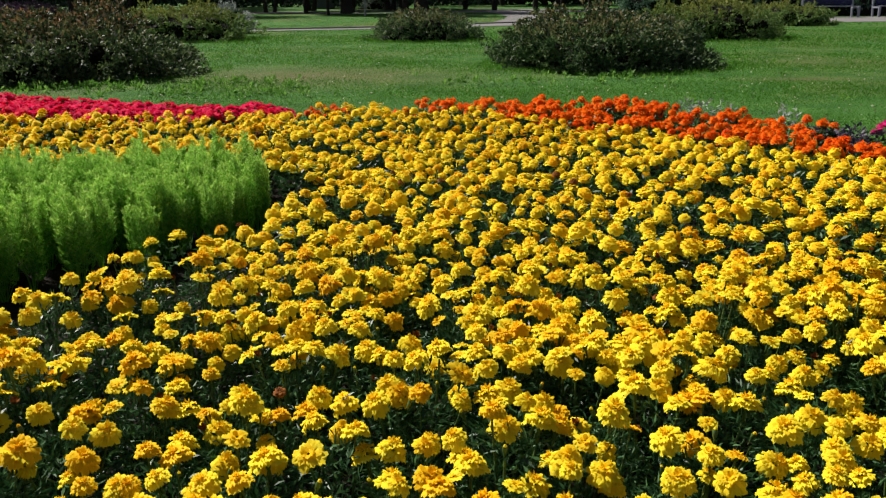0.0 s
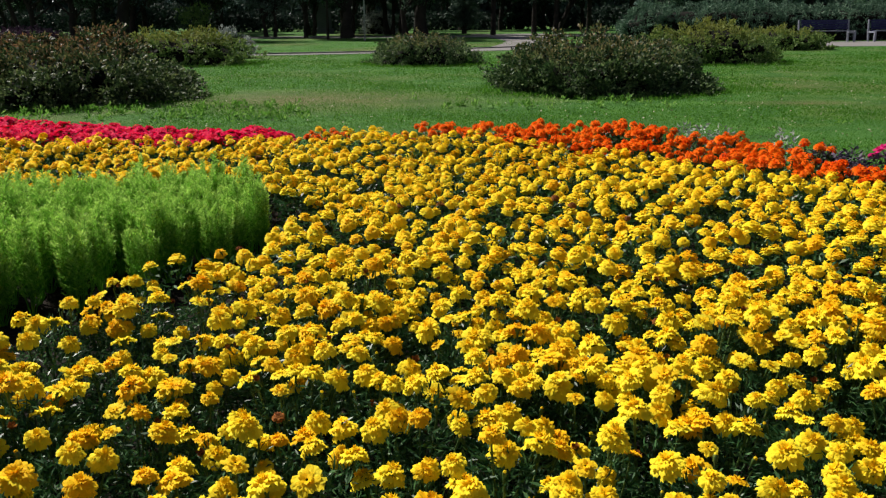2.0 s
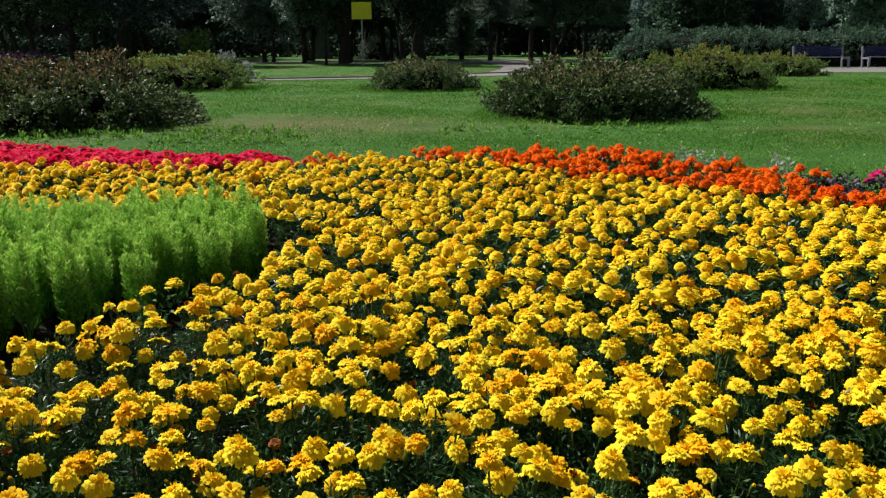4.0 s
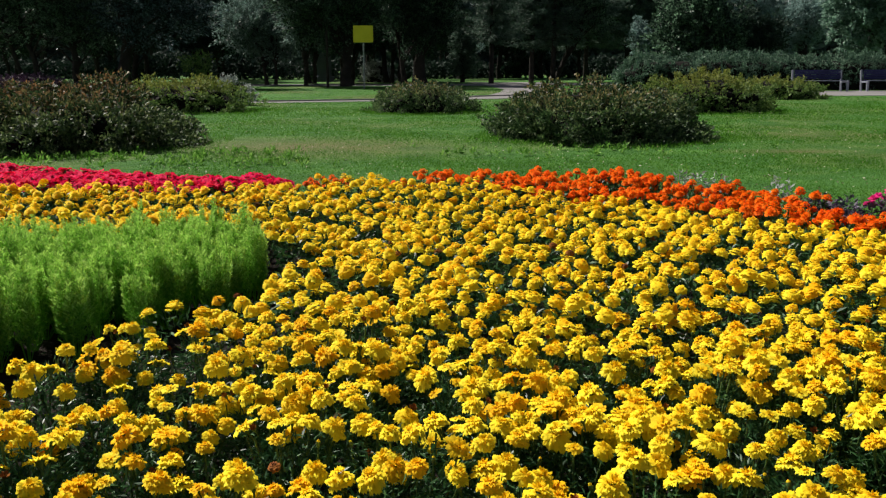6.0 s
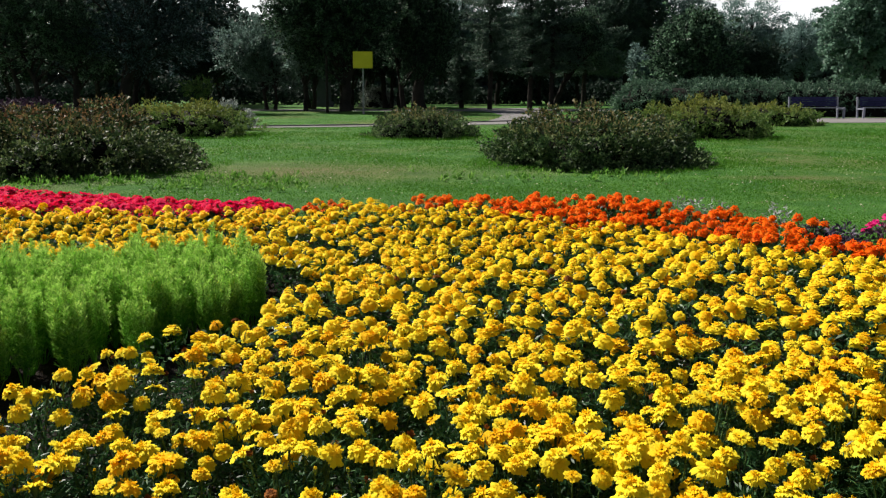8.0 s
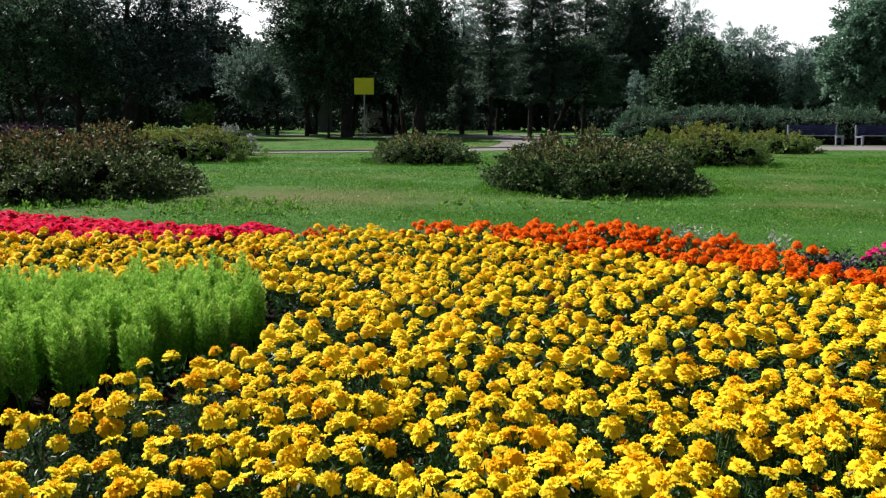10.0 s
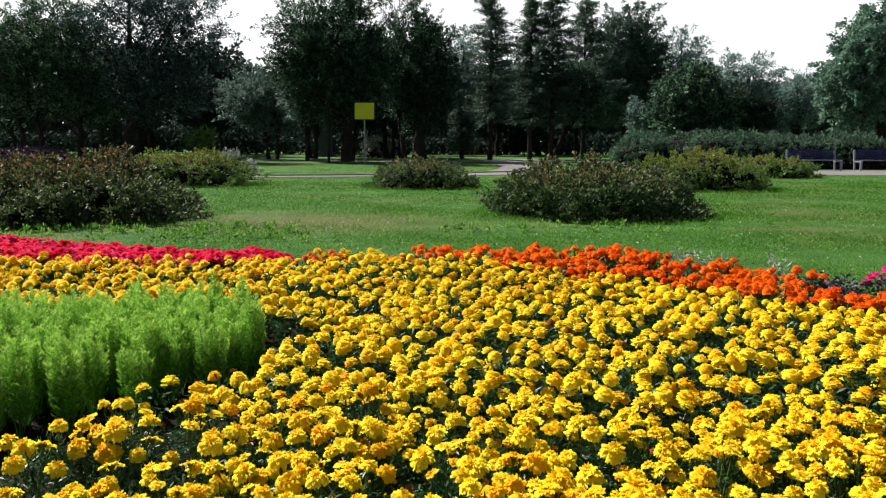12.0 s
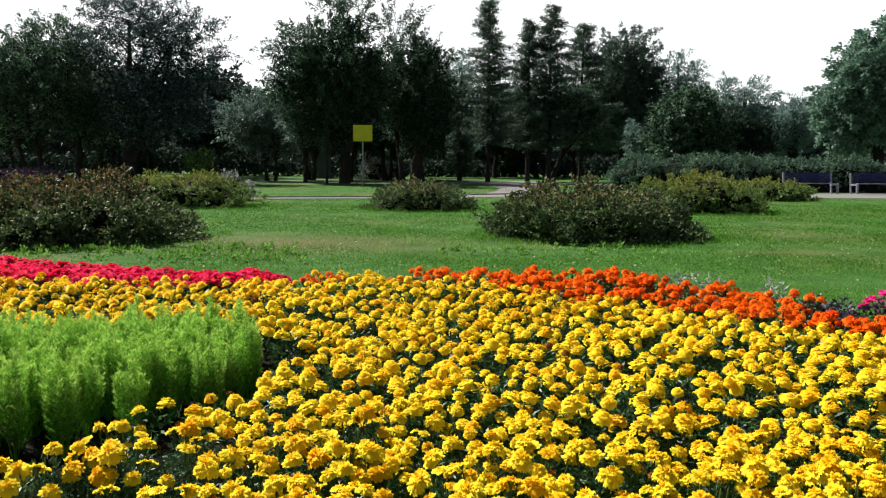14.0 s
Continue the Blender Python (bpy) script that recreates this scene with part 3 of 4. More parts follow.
def bedding_foliage(r, radius, tall, n, ln, wd):
    """A low dome of leaflets."""
    th, q = r.uniform(0, 6.283, n), r.uniform(0, 1, n) ** 0.5
    z = tall * (0.12 + 0.80 * r.uniform(0, 1, n) ** 0.7) * (1 - 0.35 * q * q)
    p = np.stack([np.cos(th) * q * radius, np.sin(th) * q * radius, z], 1)
    d = np.stack([np.cos(th) * (0.3 + q), np.sin(th) * (0.3 + q), r.uniform(-0.2, 0.9, n)], 1) + r.normal(size=(n, 3)) * 0.6
    return leaf_faces(r, p, d, ln, wd)


def head_spots(r, radius, low, high, n):
    """Where the heads of a plant sit, with their tilt."""
    spots = []
    turn = r.uniform(0, 6.283)
    for k in range(n):
        a, q = turn + 2.4 * k + r.normal() * 0.30, math.sqrt((k + r.uniform(0.2, 0.8)) / n)
        z = high - (high - low) * (0.55 * q * q + r.uniform(0, 0.45))
        spots.append((radius * q * math.cos(a), radius * q * math.sin(a), z, a, q))
    return spots


def stems_geo(r, spots):
    out_v, out_f, base = [], [], 0
    for x, y, z, *_ in spots:
        v, f = tube([(x * 0.15, y * 0.15, 0.0), (x * 0.7, y * 0.7, z * 0.55), (x, y, z - 0.02)], [0.0035, 0.0028, 0.0022], 4)
        out_v.append(v)
        out_f.append(f + base)
        base += len(v)
    return np.concatenate(out_v), np.concatenate(out_f)


def head_pose(r, x, y, z, a, q, size):
    lean = r.uniform(0, 22) + 14 * q
    a = a + r.normal() * 0.8
    tilt = Matrix.Rotation(radians(lean), 4, Vector((-math.sin(a), math.cos(a), 0)))
    return Matrix.Translation((x, y, z)) @ tilt @ Matrix.Rotation(r.uniform(0, 6.28), 4, "Z") @ Matrix.Diagonal((size, size, size * r.uniform(0.66, 0.88), 1))


def bedding_plant(name, label, group, seed, heads, n, leaf_mat, radius=0.125, low=0.20, high=0.29, head_r=0.0330, leaves=640, ln=0.028, wd=0.0056, part_name="flower_head"):
    r = np.random.default_rng(seed)
    root = tagged(new(name), label, name.replace("_plant", ""), group)
    v, f, uv = bedding_foliage(r, radius * 0.90, high * 0.93, leaves, ln, wd)
    part_mesh("foliage", quick_mesh("foliage", [(v, f, 0, uv)], [leaf_mat]), root)
    spots = head_spots(r, radius, low, high, n)
    sv, sf = stems_geo(r, spots)
    part_mesh("stem", quick_mesh("stem", [(sv, sf, 0, None)], [CALYX]), root)
    for x, y, z, a, q in spots:
        weights = np.array([w for _, w, _ in heads])
        me, _, size = heads[r.choice(len(heads), p=weights / weights.sum())]
        h = part_mesh(part_name if part_name == "blossom" else me.name.split(".")[0], me, root)
        h.matrix_basis = head_pose(r, x, y, z, a, q, head_r * size * r.uniform(0.78, 1.18))
    return root


def jitter_grid(rng, poly, step, extra=()):
    """Places on a loose grid inside poly and outside every polygon in extra."""
    poly = np.asarray(poly)
    (x0, y0), (x1, y1) = poly.min(0), poly.max(0)
    gx, gy = np.meshgrid(np.arange(x0, x1, step), np.arange(y0, y1, step * 0.92))
    gx = gx + (np.arange(gx.shape[0]) % 2)[:, None] * step / 2
    x = (gx + rng.uniform(-0.32, 0.32, gx.shape) * step).ravel()
    y = (gy + rng.uniform(-0.32, 0.32, gx.shape) * step).ravel()
    ok = inside(poly, x, y)
    for e in extra:
        ok &= ~inside(e, x, y)
    return np.stack([x[ok], y[ok]], 1)


def scatter(kinds, places, rng, z=0.03, small=0.88, large=1.12):
    """Copies of the kinds at the places; the first of each kind takes the first places."""
    for i, (x, y) in enumerate(places):
        s = rng.uniform(small, large)
        m = pose(x, y, z, 0, 0, rng.uniform(0, 360))
        if i < len(kinds):
            ob = kinds[i]
            ob.matrix_basis = m
        else:
            ob = copy_thing(kinds[rng.integers(len(kinds))], m)
        ob.scale = (s, s, s)


rng = np.random.default_rng(5)
YELLOW_HEADS = [(head_mesh("flower_head", 1, FULL, YELLOW, 5), 4, 1.0), (head_mesh("flower_head", 2, FULL, YELLOW, 5), 4, 1.0), (head_mesh("flower_head", 7, FULL, YELLOW, 5), 3, 0.95), (head_mesh("flower_head", 3, BALL, YELLOW, 5), 1.2, 0.9),
                (head_mesh("flower_head", 4, FLAT, YELLOW, 5), 1.6, 0.9), (head_mesh("flower_head", 8, FLAT, YELLOW, 5), 1.0, 0.75), (head_mesh("spent_head", 5, SPENT, WITHERED), 0.9, 0.62), (head_mesh("spent_head", 6, BALL, WITHERED), 0.4, 0.5), (bud_mesh(YELLOW), 1.1, 0.5)]
YELLOW_MID = [flower_geo(np.random.default_rng(20 + k), (FULL, BALL, DOME)[k % 3], 1.0, 3, 3, wild=0.8) for k in range(6)]
YELLOW_FAR = [flower_geo(np.random.default_rng(30 + k), (FAR_FULL, DOME)[k % 2], 1.0, 3, 2, wild=0.5) for k in range(6)]
yellow_places = jitter_grid(rng, BED, 0.192, [np.array(KOCHIA_GROUND), np.array(CRIMSON_BED), np.array(ORANGE_BED), np.array(MAGENTA_BED)])
rim_y = np.interp(yellow_places[:, 0], [q[0] for q in RIM], [q[1] for q in RIM])
off_rim = (yellow_places[:, 1] < rim_y - 0.45) | ((yellow_places[:, 1] < rim_y - 0.16) & (yellow_places[:, 0] > -1.1) & (yellow_places[:, 0] < -0.15))
off_rim &= ~inside([(2.25, 5.0), (2.4, 6.8), (6, 6.8), (6, 4.0), (3.3, 4.4)], yellow_places[:, 0], yellow_places[:, 1])
yellow_places = yellow_places[off_rim]
yellow_places = yellow_places[np.argsort(yellow_places[:, 1] + 0.15 * np.abs(yellow_places[:, 0]))]
near_places, far_places = yellow_places[:250], yellow_places[250:]
yellow_kinds, loose_kinds = [[bedding_plant("marigold_plant", "bushy marigold with double yellow flower heads in the bed", "yellow marigolds in the bed", 100 + k, YELLOW_HEADS, heads + (k * 3) % more, MARIGOLD_LEAF) for k in ks] for ks, heads, more in ((range(6), 7, 5), (range(6, 10), 4, 4))]
loose = (near_places[:, 1] < 1.9) | ((near_places[:, 0] < -0.72) & (near_places[:, 1] < 2.7))
scatter(loose_kinds, near_places[loose], rng)
scatter(yellow_kinds, near_places[~loose], rng)

chunks = []
for x, y in far_places:
    r = np.random.default_rng(int(abs(x) * 1e4 + y * 1e3) + 7)
    s = r.uniform(0.88, 1.12)
    v, f, uv = bedding_foliage(r, 0.135, 0.285, 160, 0.038, 0.012)
    chunks.append((v * s + np.array([x, y, 0.03]), f, 1, uv))
    for hx, hy, hz, a, q in head_spots(r, 0.125, 0.185, 0.29, int(r.integers(3, 9))):
        v, f, uv = (YELLOW_MID if y < 5.0 else YELLOW_FAR)[r.integers(6)]
        spent = r.uniform() < 0.02
        m = np.array(head_pose(r, hx, hy, hz, a, q, 0.0335 * r.uniform(0.78, 1.2) * (0.62 if spent else 1.0)))
        uv = uv.copy()
        uv[:, 0] = r.uniform()
        chunks.append(((v @ m[:3, :3].T + m[:3, 3]) * s + np.array([x, y, 0.03]), f, 2 if spent else 0, uv))
tagged(new("marigold_carpet", quick_mesh("marigold_carpet", chunks, [YELLOW, MARIGOLD_LEAF, WITHERED])), "dense carpet of yellow marigolds with dark green leaves", "marigold", kind="stuff")

ORANGE_HEADS = [(head_mesh("flower_head", 31, BALL, ORANGE, 3, 2), 3, 1.0), (head_mesh("flower_head", 32, FULL, ORANGE, 3, 2), 3, 1.05), (head_mesh("flower_head", 33, SPENT, WITHERED, 3, 2), 0.6, 0.65)]
orange_kinds = [bedding_plant("orange_marigold_plant", "bushy marigold with double orange-red heads at the bed's rim", "orange marigolds at the rim", 200 + k, ORANGE_HEADS, 5 + (k * 2) % 5, MARIGOLD_LEAF,
                              low=0.19, high=0.29, head_r=0.034, leaves=240, ln=0.040, wd=0.012) for k in range(5)]
PURPLE_PATCH = [(2.60, 6.2), (2.55, 5.50), (2.66, 5.2), (2.88, 5.9)]
scatter(orange_kinds, jitter_grid(rng, ORANGE_BED, 0.228, [PURPLE_PATCH]), rng, small=0.84, large=1.14)

CRIMSON_HEADS = [(head_mesh("blossom", 41, BLOSSOM, CRIMSON, 3, 2), 3, 1.0), (head_mesh("blossom", 42, FAR_FULL, CRIMSON, 3, 2), 2, 0.8)]
crimson_kinds = [bedding_plant("petunia_plant", "low petunia covered with crimson blossoms at the rim of the bed", "crimson petunias at the rim", 300 + k, CRIMSON_HEADS, 15, MARIGOLD_LEAF,
                               radius=0.15, low=0.185, high=0.275, head_r=0.047, leaves=110, ln=0.045, wd=0.02, part_name="blossom") for k in range(4)]
spots = jitter_grid(rng, CRIMSON_BED, 0.185)
scatter(crimson_kinds, spots[spots[:, 0] > -6.2], rng, small=0.86, large=1.10)

MAGENTA_HEADS = [(head_mesh("blossom", 51, BLOSSOM, MAGENTA, 3, 2), 3, 1.0)]
magenta_kinds = [bedding_plant("petunia_plant", "petunia with magenta blossoms and purplish leaves in the bed", "magenta petunias at the rim", 400 + k, MAGENTA_HEADS, 9 + 4 * k, PURPLE_LEAF,
                               radius=0.14, low=0.15, high=0.28, head_r=0.034, leaves=170, ln=0.05, wd=0.018, part_name="blossom") for k in range(2)]
scatter(magenta_kinds, jitter_grid(rng, MAGENTA_BED, 0.22), rng)

for k, (x, y) in enumerate([(2.72, 5.98), (2.66, 5.70), (2.70, 5.46), (2.84, 5.80)]):
    r = np.random.default_rng(520 + k)
    root = tagged(new("purple_plant"), "dusky purple-leaved bedding plant between orange and magenta flowers", "plant", "purple plants in the bed")
    v, f, uv = bedding_foliage(r, 0.12, 0.27, 260, 0.045, 0.016)
    part_mesh("foliage", quick_mesh("foliage", [(v, f, 0, uv)], [DUSKY_LEAF]), root)
    root.matrix_basis = pose(x, y, 0.03)

for k, (x, y) in enumerate([(2.02, 6.62), (2.16, 6.50), (1.92, 6.75), (2.55, 6.28)]):
    r = np.random.default_rng(500 + k)
    root = tagged(new("silver_plant"), "small silvery grey-leaved plant at the lawn's edge", "plant", "silver plants at the edge")
    v, f, uv = bedding_foliage(r, 0.09, 0.37, 170, 0.045, 0.014)
    part_mesh("foliage", quick_mesh("foliage", [(v, f, 0, uv)], [GREY_LEAF]), root)
    root.matrix_basis = pose(x, y, 0.02)


def kochia_plant(seed, tall):
    """An upright column of feathery fronds: each frond carries short rising branchlets set with thin leaves."""
    r = np.random.default_rng(seed)
    root = tagged(new("kochia_plant"), "upright feathery light green kochia plant in the bed", "kochia", "kochia clump in the bed")
    stems, pl, dr, hv = [], [], [], []
    for k in range(13):
        a, q = r.uniform(0, 6.283), math.sqrt((k + 0.3) / 13)
        h = tall * r.uniform(0.78, 1.0) * (1 - 0.26 * q * q)
        foot = np.array([0.012 * q * math.cos(a), 0.012 * q * math.sin(a), 0.0])
        mid = np.array([0.058 * q * math.cos(a), 0.058 * q * math.sin(a), h * 0.30])
        tip = np.array([0.074 * q * math.cos(a), 0.074 * q * math.sin(a), h]) + r.normal(size=3) * np.array([0.010, 0.010, 0.0])
        stems.append((foot, mid, tip))
        n, per = 30, 8
        u = np.linspace(0.14, 1.0, n) ** 0.8 + r.uniform(-0.015, 0.015, n)
        low = np.clip(u / 0.30, 0, 1)[:, None]
        high = np.clip((u - 0.30) / 0.70, 0, 1)[:, None]
        base = foot + (mid - foot) * low + (tip - mid) * high
        th = np.arange(n) * 2.4 + r.uniform(0, 6.283)
        rise = 1.0 + 1.6 * u
        way = unit(np.stack([np.cos(th), np.sin(th), rise], 1) + r.normal(size=(n, 3)) * 0.15)
        reach = 0.050 * (1.08 - 0.62 * u ** 2) * r.uniform(0.75, 1.2, n)
        t = np.tile(np.linspace(0.12, 1.0, per), (n, 1))
        p = base[:, None, :] + way[:, None, :] * (t * reach[:, None])[:, :, None]
        side = unit(np.cross(way, np.array([0.0, 0.0, 1.0])))
        flip = np.where(np.arange(per) % 2, 1.0, -1.0)
        d = way[:, None, :] * 1.1 + side[:, None, :] * flip[None, :, None] * 0.75 + r.normal(size=(n, per, 3)) * 0.22
        pl.append(p.reshape(-1, 3))
        dr.append(d.reshape(-1, 3))
        # tip colour grows up the plant and out along each branchlet
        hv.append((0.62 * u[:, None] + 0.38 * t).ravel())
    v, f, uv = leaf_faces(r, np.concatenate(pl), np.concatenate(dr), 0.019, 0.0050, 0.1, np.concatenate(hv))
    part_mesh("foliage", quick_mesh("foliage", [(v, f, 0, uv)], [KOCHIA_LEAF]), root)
    sv, sf, base = [], [], 0
    for t in stems:
        a, b = tube(t, [0.003, 0.0018, 0.0008], 3)
        sv.append(a)
        sf.append(b + base)
        base += len(a)
    part_mesh("stem", quick_mesh("stem", [(np.concatenate(sv), np.concatenate(sf), 0, None)], [KOCHIA_LEAF]), root)
    return root


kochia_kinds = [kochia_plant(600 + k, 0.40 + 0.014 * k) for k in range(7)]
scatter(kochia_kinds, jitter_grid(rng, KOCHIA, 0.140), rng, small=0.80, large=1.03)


# ---- shrubs on the lawn ----
def shrub(name, label, x, y, rx, ry, tall, n, leaf_mat, leaf, seed, lumps=0.29, peak=0.9, skew=0.0):
    """A spreading mound of leafy shoots over a near-black core that stands for the shade inside."""
    r = np.random.default_rng(seed)
    root = tagged(new(name), label, "shrub", "shrubs on the lawn")
    root.matrix_basis = pose(x, y, 0)

    def shell(d):
        return np.array([1.0 + lumps * noise.noise((a * 2.3 + seed, b * 2.3, c * 2.3)) + 0.5 * lumps * noise.noise((a * 6 + seed, b * 6, c * 6)) for a, b, c in d])

    m, per = n // 26, 26
    d = r.normal(size=(m, 3))
    d[:, 2] = np.abs(d[:, 2])
    d = unit(d)
    k = shell(d)
    depth = 0.99 - np.abs(r.normal(size=m)) * 0.15
    start = np.stack([(d[:, 0] + skew * d[:, 2]) * rx, d[:, 1] * ry, d[:, 2] ** peak * tall], 1) * (k * depth)[:, None]
    way = d * np.array([1, 1, 0.7]) + np.array([0, 0, 0.30]) + r.normal(size=(m, 3)) * 0.45
    size = leaf / 0.05
    reach = r.uniform(0.12, 0.30, m) * size
    p, along = sprays(r, start - unit(way) * reach[:, None] * 0.7, way, reach, per, 0.055 * size)
    p[:, 2] = np.maximum(p[:, 2], 0.02)
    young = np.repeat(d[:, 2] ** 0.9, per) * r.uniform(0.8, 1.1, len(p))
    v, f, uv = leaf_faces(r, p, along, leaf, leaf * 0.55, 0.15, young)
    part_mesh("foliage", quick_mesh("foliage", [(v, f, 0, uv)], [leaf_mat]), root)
    # closed core inside: shade between the shoots, put into a near-black colour
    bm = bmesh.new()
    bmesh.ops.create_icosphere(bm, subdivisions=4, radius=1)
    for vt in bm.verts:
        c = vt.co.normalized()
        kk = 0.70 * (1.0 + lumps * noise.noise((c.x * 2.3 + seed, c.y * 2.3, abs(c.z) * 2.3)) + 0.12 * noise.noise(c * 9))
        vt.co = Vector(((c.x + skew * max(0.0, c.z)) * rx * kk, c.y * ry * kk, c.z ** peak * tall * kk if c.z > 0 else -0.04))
    part("inner_wood", bm, SHADE_CORE, root, "near-black core standing for the shade between the shoots")
    return root


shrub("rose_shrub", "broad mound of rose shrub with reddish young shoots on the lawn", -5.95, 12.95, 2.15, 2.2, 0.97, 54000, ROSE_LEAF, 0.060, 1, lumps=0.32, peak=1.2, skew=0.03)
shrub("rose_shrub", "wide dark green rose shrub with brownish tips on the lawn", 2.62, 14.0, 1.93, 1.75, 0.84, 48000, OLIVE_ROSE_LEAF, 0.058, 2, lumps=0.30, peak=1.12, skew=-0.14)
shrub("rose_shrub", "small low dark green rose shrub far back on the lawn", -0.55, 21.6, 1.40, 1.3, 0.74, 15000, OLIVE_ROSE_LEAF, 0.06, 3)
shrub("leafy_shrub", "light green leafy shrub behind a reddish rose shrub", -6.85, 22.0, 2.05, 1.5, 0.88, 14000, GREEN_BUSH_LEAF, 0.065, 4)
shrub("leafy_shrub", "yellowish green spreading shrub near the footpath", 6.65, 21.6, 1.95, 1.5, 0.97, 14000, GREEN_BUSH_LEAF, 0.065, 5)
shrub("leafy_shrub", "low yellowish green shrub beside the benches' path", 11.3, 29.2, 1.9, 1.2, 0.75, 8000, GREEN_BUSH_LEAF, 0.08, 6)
shrub("silver_shrub", "pale silvery shrub under the trees behind the sign", -4.4, 57.0, 1.15, 0.9, 1.5, 4200, GREY_LEAF, 0.12, 9)
shrub("silver_shrub", "small silvery white-leaved shrub beside a green shrub", -6.3, 25.4, 0.75, 0.6, 0.92, 2600, GREY_LEAF, 0.08, 7)


# ---- hedge ----
def hedge(x0, x1, y, depth, tall, n, seed):
    r = np.random.default_rng(seed)
    root = tagged(new("hedge"), "long loose grey-green hedge behind the benches", "hedge")
    u = r.uniform(0, 1, n)
    x = x0 + (x1 - x0) * u
    a = r.uniform(0, math.pi, n)
    lump = np.array([1 + 0.26 * noise.noise((q * 0.6, s, seed)) + 0.14 * noise.noise((q * 2.0, s * 2, seed)) for q, s in zip(x, a)]) * np.array([1 + 0.22 * noise.noise((q * 0.33, 7.7, 0)) for q in x])
    end = np.clip((x - x0) / 1.0, 0.25, 1) ** 0.5
    rr = lump * end * (1 - np.abs(r.normal(size=n)) * 0.10)
    p = np.stack([x, y - np.cos(a) * depth / 2 * rr, 0.08 + np.sin(a) ** 0.55 * tall * rr], 1)
    d = np.stack([r.normal(size=n) * 0.5, -np.cos(a), np.sin(a) + 0.4], 1) + r.normal(size=(n, 3)) * 0.4
    p, d = sprays(r, p - unit(d) * 0.3, d, r.uniform(0.3, 0.6, n), 22, 0.12)
    p[:, 2] = np.maximum(p[:, 2], 0.03)
    v, f, uv = leaf_faces(r, p, d, 0.12, 0.045)
    part_mesh("foliage", quick_mesh("foliage", [(v, f, 0, uv)], [HEDGE_LEAF]), root)
    # near-black lining under the leaves, painted as the hedge's inner shade
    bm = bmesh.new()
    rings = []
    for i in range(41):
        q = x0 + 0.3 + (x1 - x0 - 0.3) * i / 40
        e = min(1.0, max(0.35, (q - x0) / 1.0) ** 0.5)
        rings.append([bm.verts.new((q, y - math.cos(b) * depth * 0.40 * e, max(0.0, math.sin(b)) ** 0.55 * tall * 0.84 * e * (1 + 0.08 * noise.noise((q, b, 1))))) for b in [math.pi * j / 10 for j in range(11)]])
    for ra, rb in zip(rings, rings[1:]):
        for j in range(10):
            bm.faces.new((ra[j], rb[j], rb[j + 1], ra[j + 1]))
    part("inner_wood", bm, SHADE_CORE, root, "near-black core standing for the shade inside the hedge")
    return root


hedge(7.9, 36.0, 39.2, 2.6, 1.50, 2900, 3)


# ---- benches and sign ----
def bench():
    root = tagged(new("park_bench"), "park bench with dark blue slats between whitewashed ends", "bench", "benches by the path")
    half = 1.07
    for sx in (-half, half):
        bm = box_bm(0.09, 0.11, 0.47, (sx, -0.28, 0.235), 0.025)
        for size, at, lean in (((0.07, 0.07, 0.92), (0, 0.27, 0.44), -7), ((0.06, 0.50, 0.07), (0, 0.0, 0.39), 0)):
            piece = box_bm(*size, (0, 0, 0), 0.01)
            bmesh.ops.rotate(piece, cent=(0, 0, 0), matrix=Matrix.Rotation(radians(lean), 3, "X"), verts=piece.verts)
            bmesh.ops.translate(piece, vec=(sx + at[0], at[1], at[2]), verts=piece.verts)
            tmp = bpy.data.meshes.new("piece")
            piece.to_mesh(tmp)
            piece.free()
            bm.from_mesh(tmp)
            bpy.data.meshes.remove(tmp)
        part("end_frame", bm, WHITE_CONCRETE, root, "whitewashed concrete end")
    for k in range(4):
        # front slat takes the pale end colour to paint the sun on it
        part("seat_slat", box_bm(2 * half - 0.12, 0.095, 0.035, (0, -0.22 + 0.115 * k, 0.45), 0.006), BLUE_WOOD if k else WHITE_CONCRETE, root, "" if k else "front slat in a pale colour for its sunlit edge")
    for k in range(4):
        part("back_slat", box_bm(2 * half - 0.12, 0.03, 0.085, (0, 0.19 + 0.022 * k, 0.55 + 0.10 * k), 0.006), BLUE_WOOD, root)
    return root


b1 = bench()
b1.matrix_basis = pose(15.95, 36.1, 0.012, 0, 0, 4)
copy_thing(b1, pose(18.95, 36.25, 0.012, 0, 0, 3))

sign = tagged(new("park_sign"), "plain yellow square sign on a thin grey post by the trees", "sign")
sign.matrix_basis = pose(-3.86, 42.0, 0)
v, f = tube([(0, 0, 0), (0, 0, 1.5), (0, 0, 2.92)], [0.04, 0.04, 0.038], 10)
part_mesh("post", quick_mesh("post", [(v, f, 0, None)], [STEEL]), sign)
part("board", box_bm(0.96, 0.03, 0.80, (0, -0.06, 2.61), 0.006), SIGN_YELLOW, sign, "yellow painted board")
for z in (2.40, 2.82):
    part("bracket", box_bm(0.5, 0.03, 0.04, (0, -0.03, z), 0.004), STEEL, sign)

post = tagged(new("grey_post"), "slim weathered grey post among the trees", "post")
post.matrix_basis = pose(-5.92, 44.0, 0)
v, f = tube([(0, 0, 0), (0, 0, 1.4), (0.01, 0, 2.9)], [0.075, 0.065, 0.055], 9)
part_mesh("shaft", quick_mesh("shaft", [(v, f, 0, None)], [BARK]), post)


pillar = tagged(new("stone_pillar"), "dark blue-grey stone pillar standing among the trees", "pillar")
pillar.matrix_basis = pose(-8.15, 59, 0, 0, 0, 8)
part("plinth", box_bm(1.3, 1.3, 0.35, (0, 0, 0.175), 0.03), DARK_STONE, pillar)
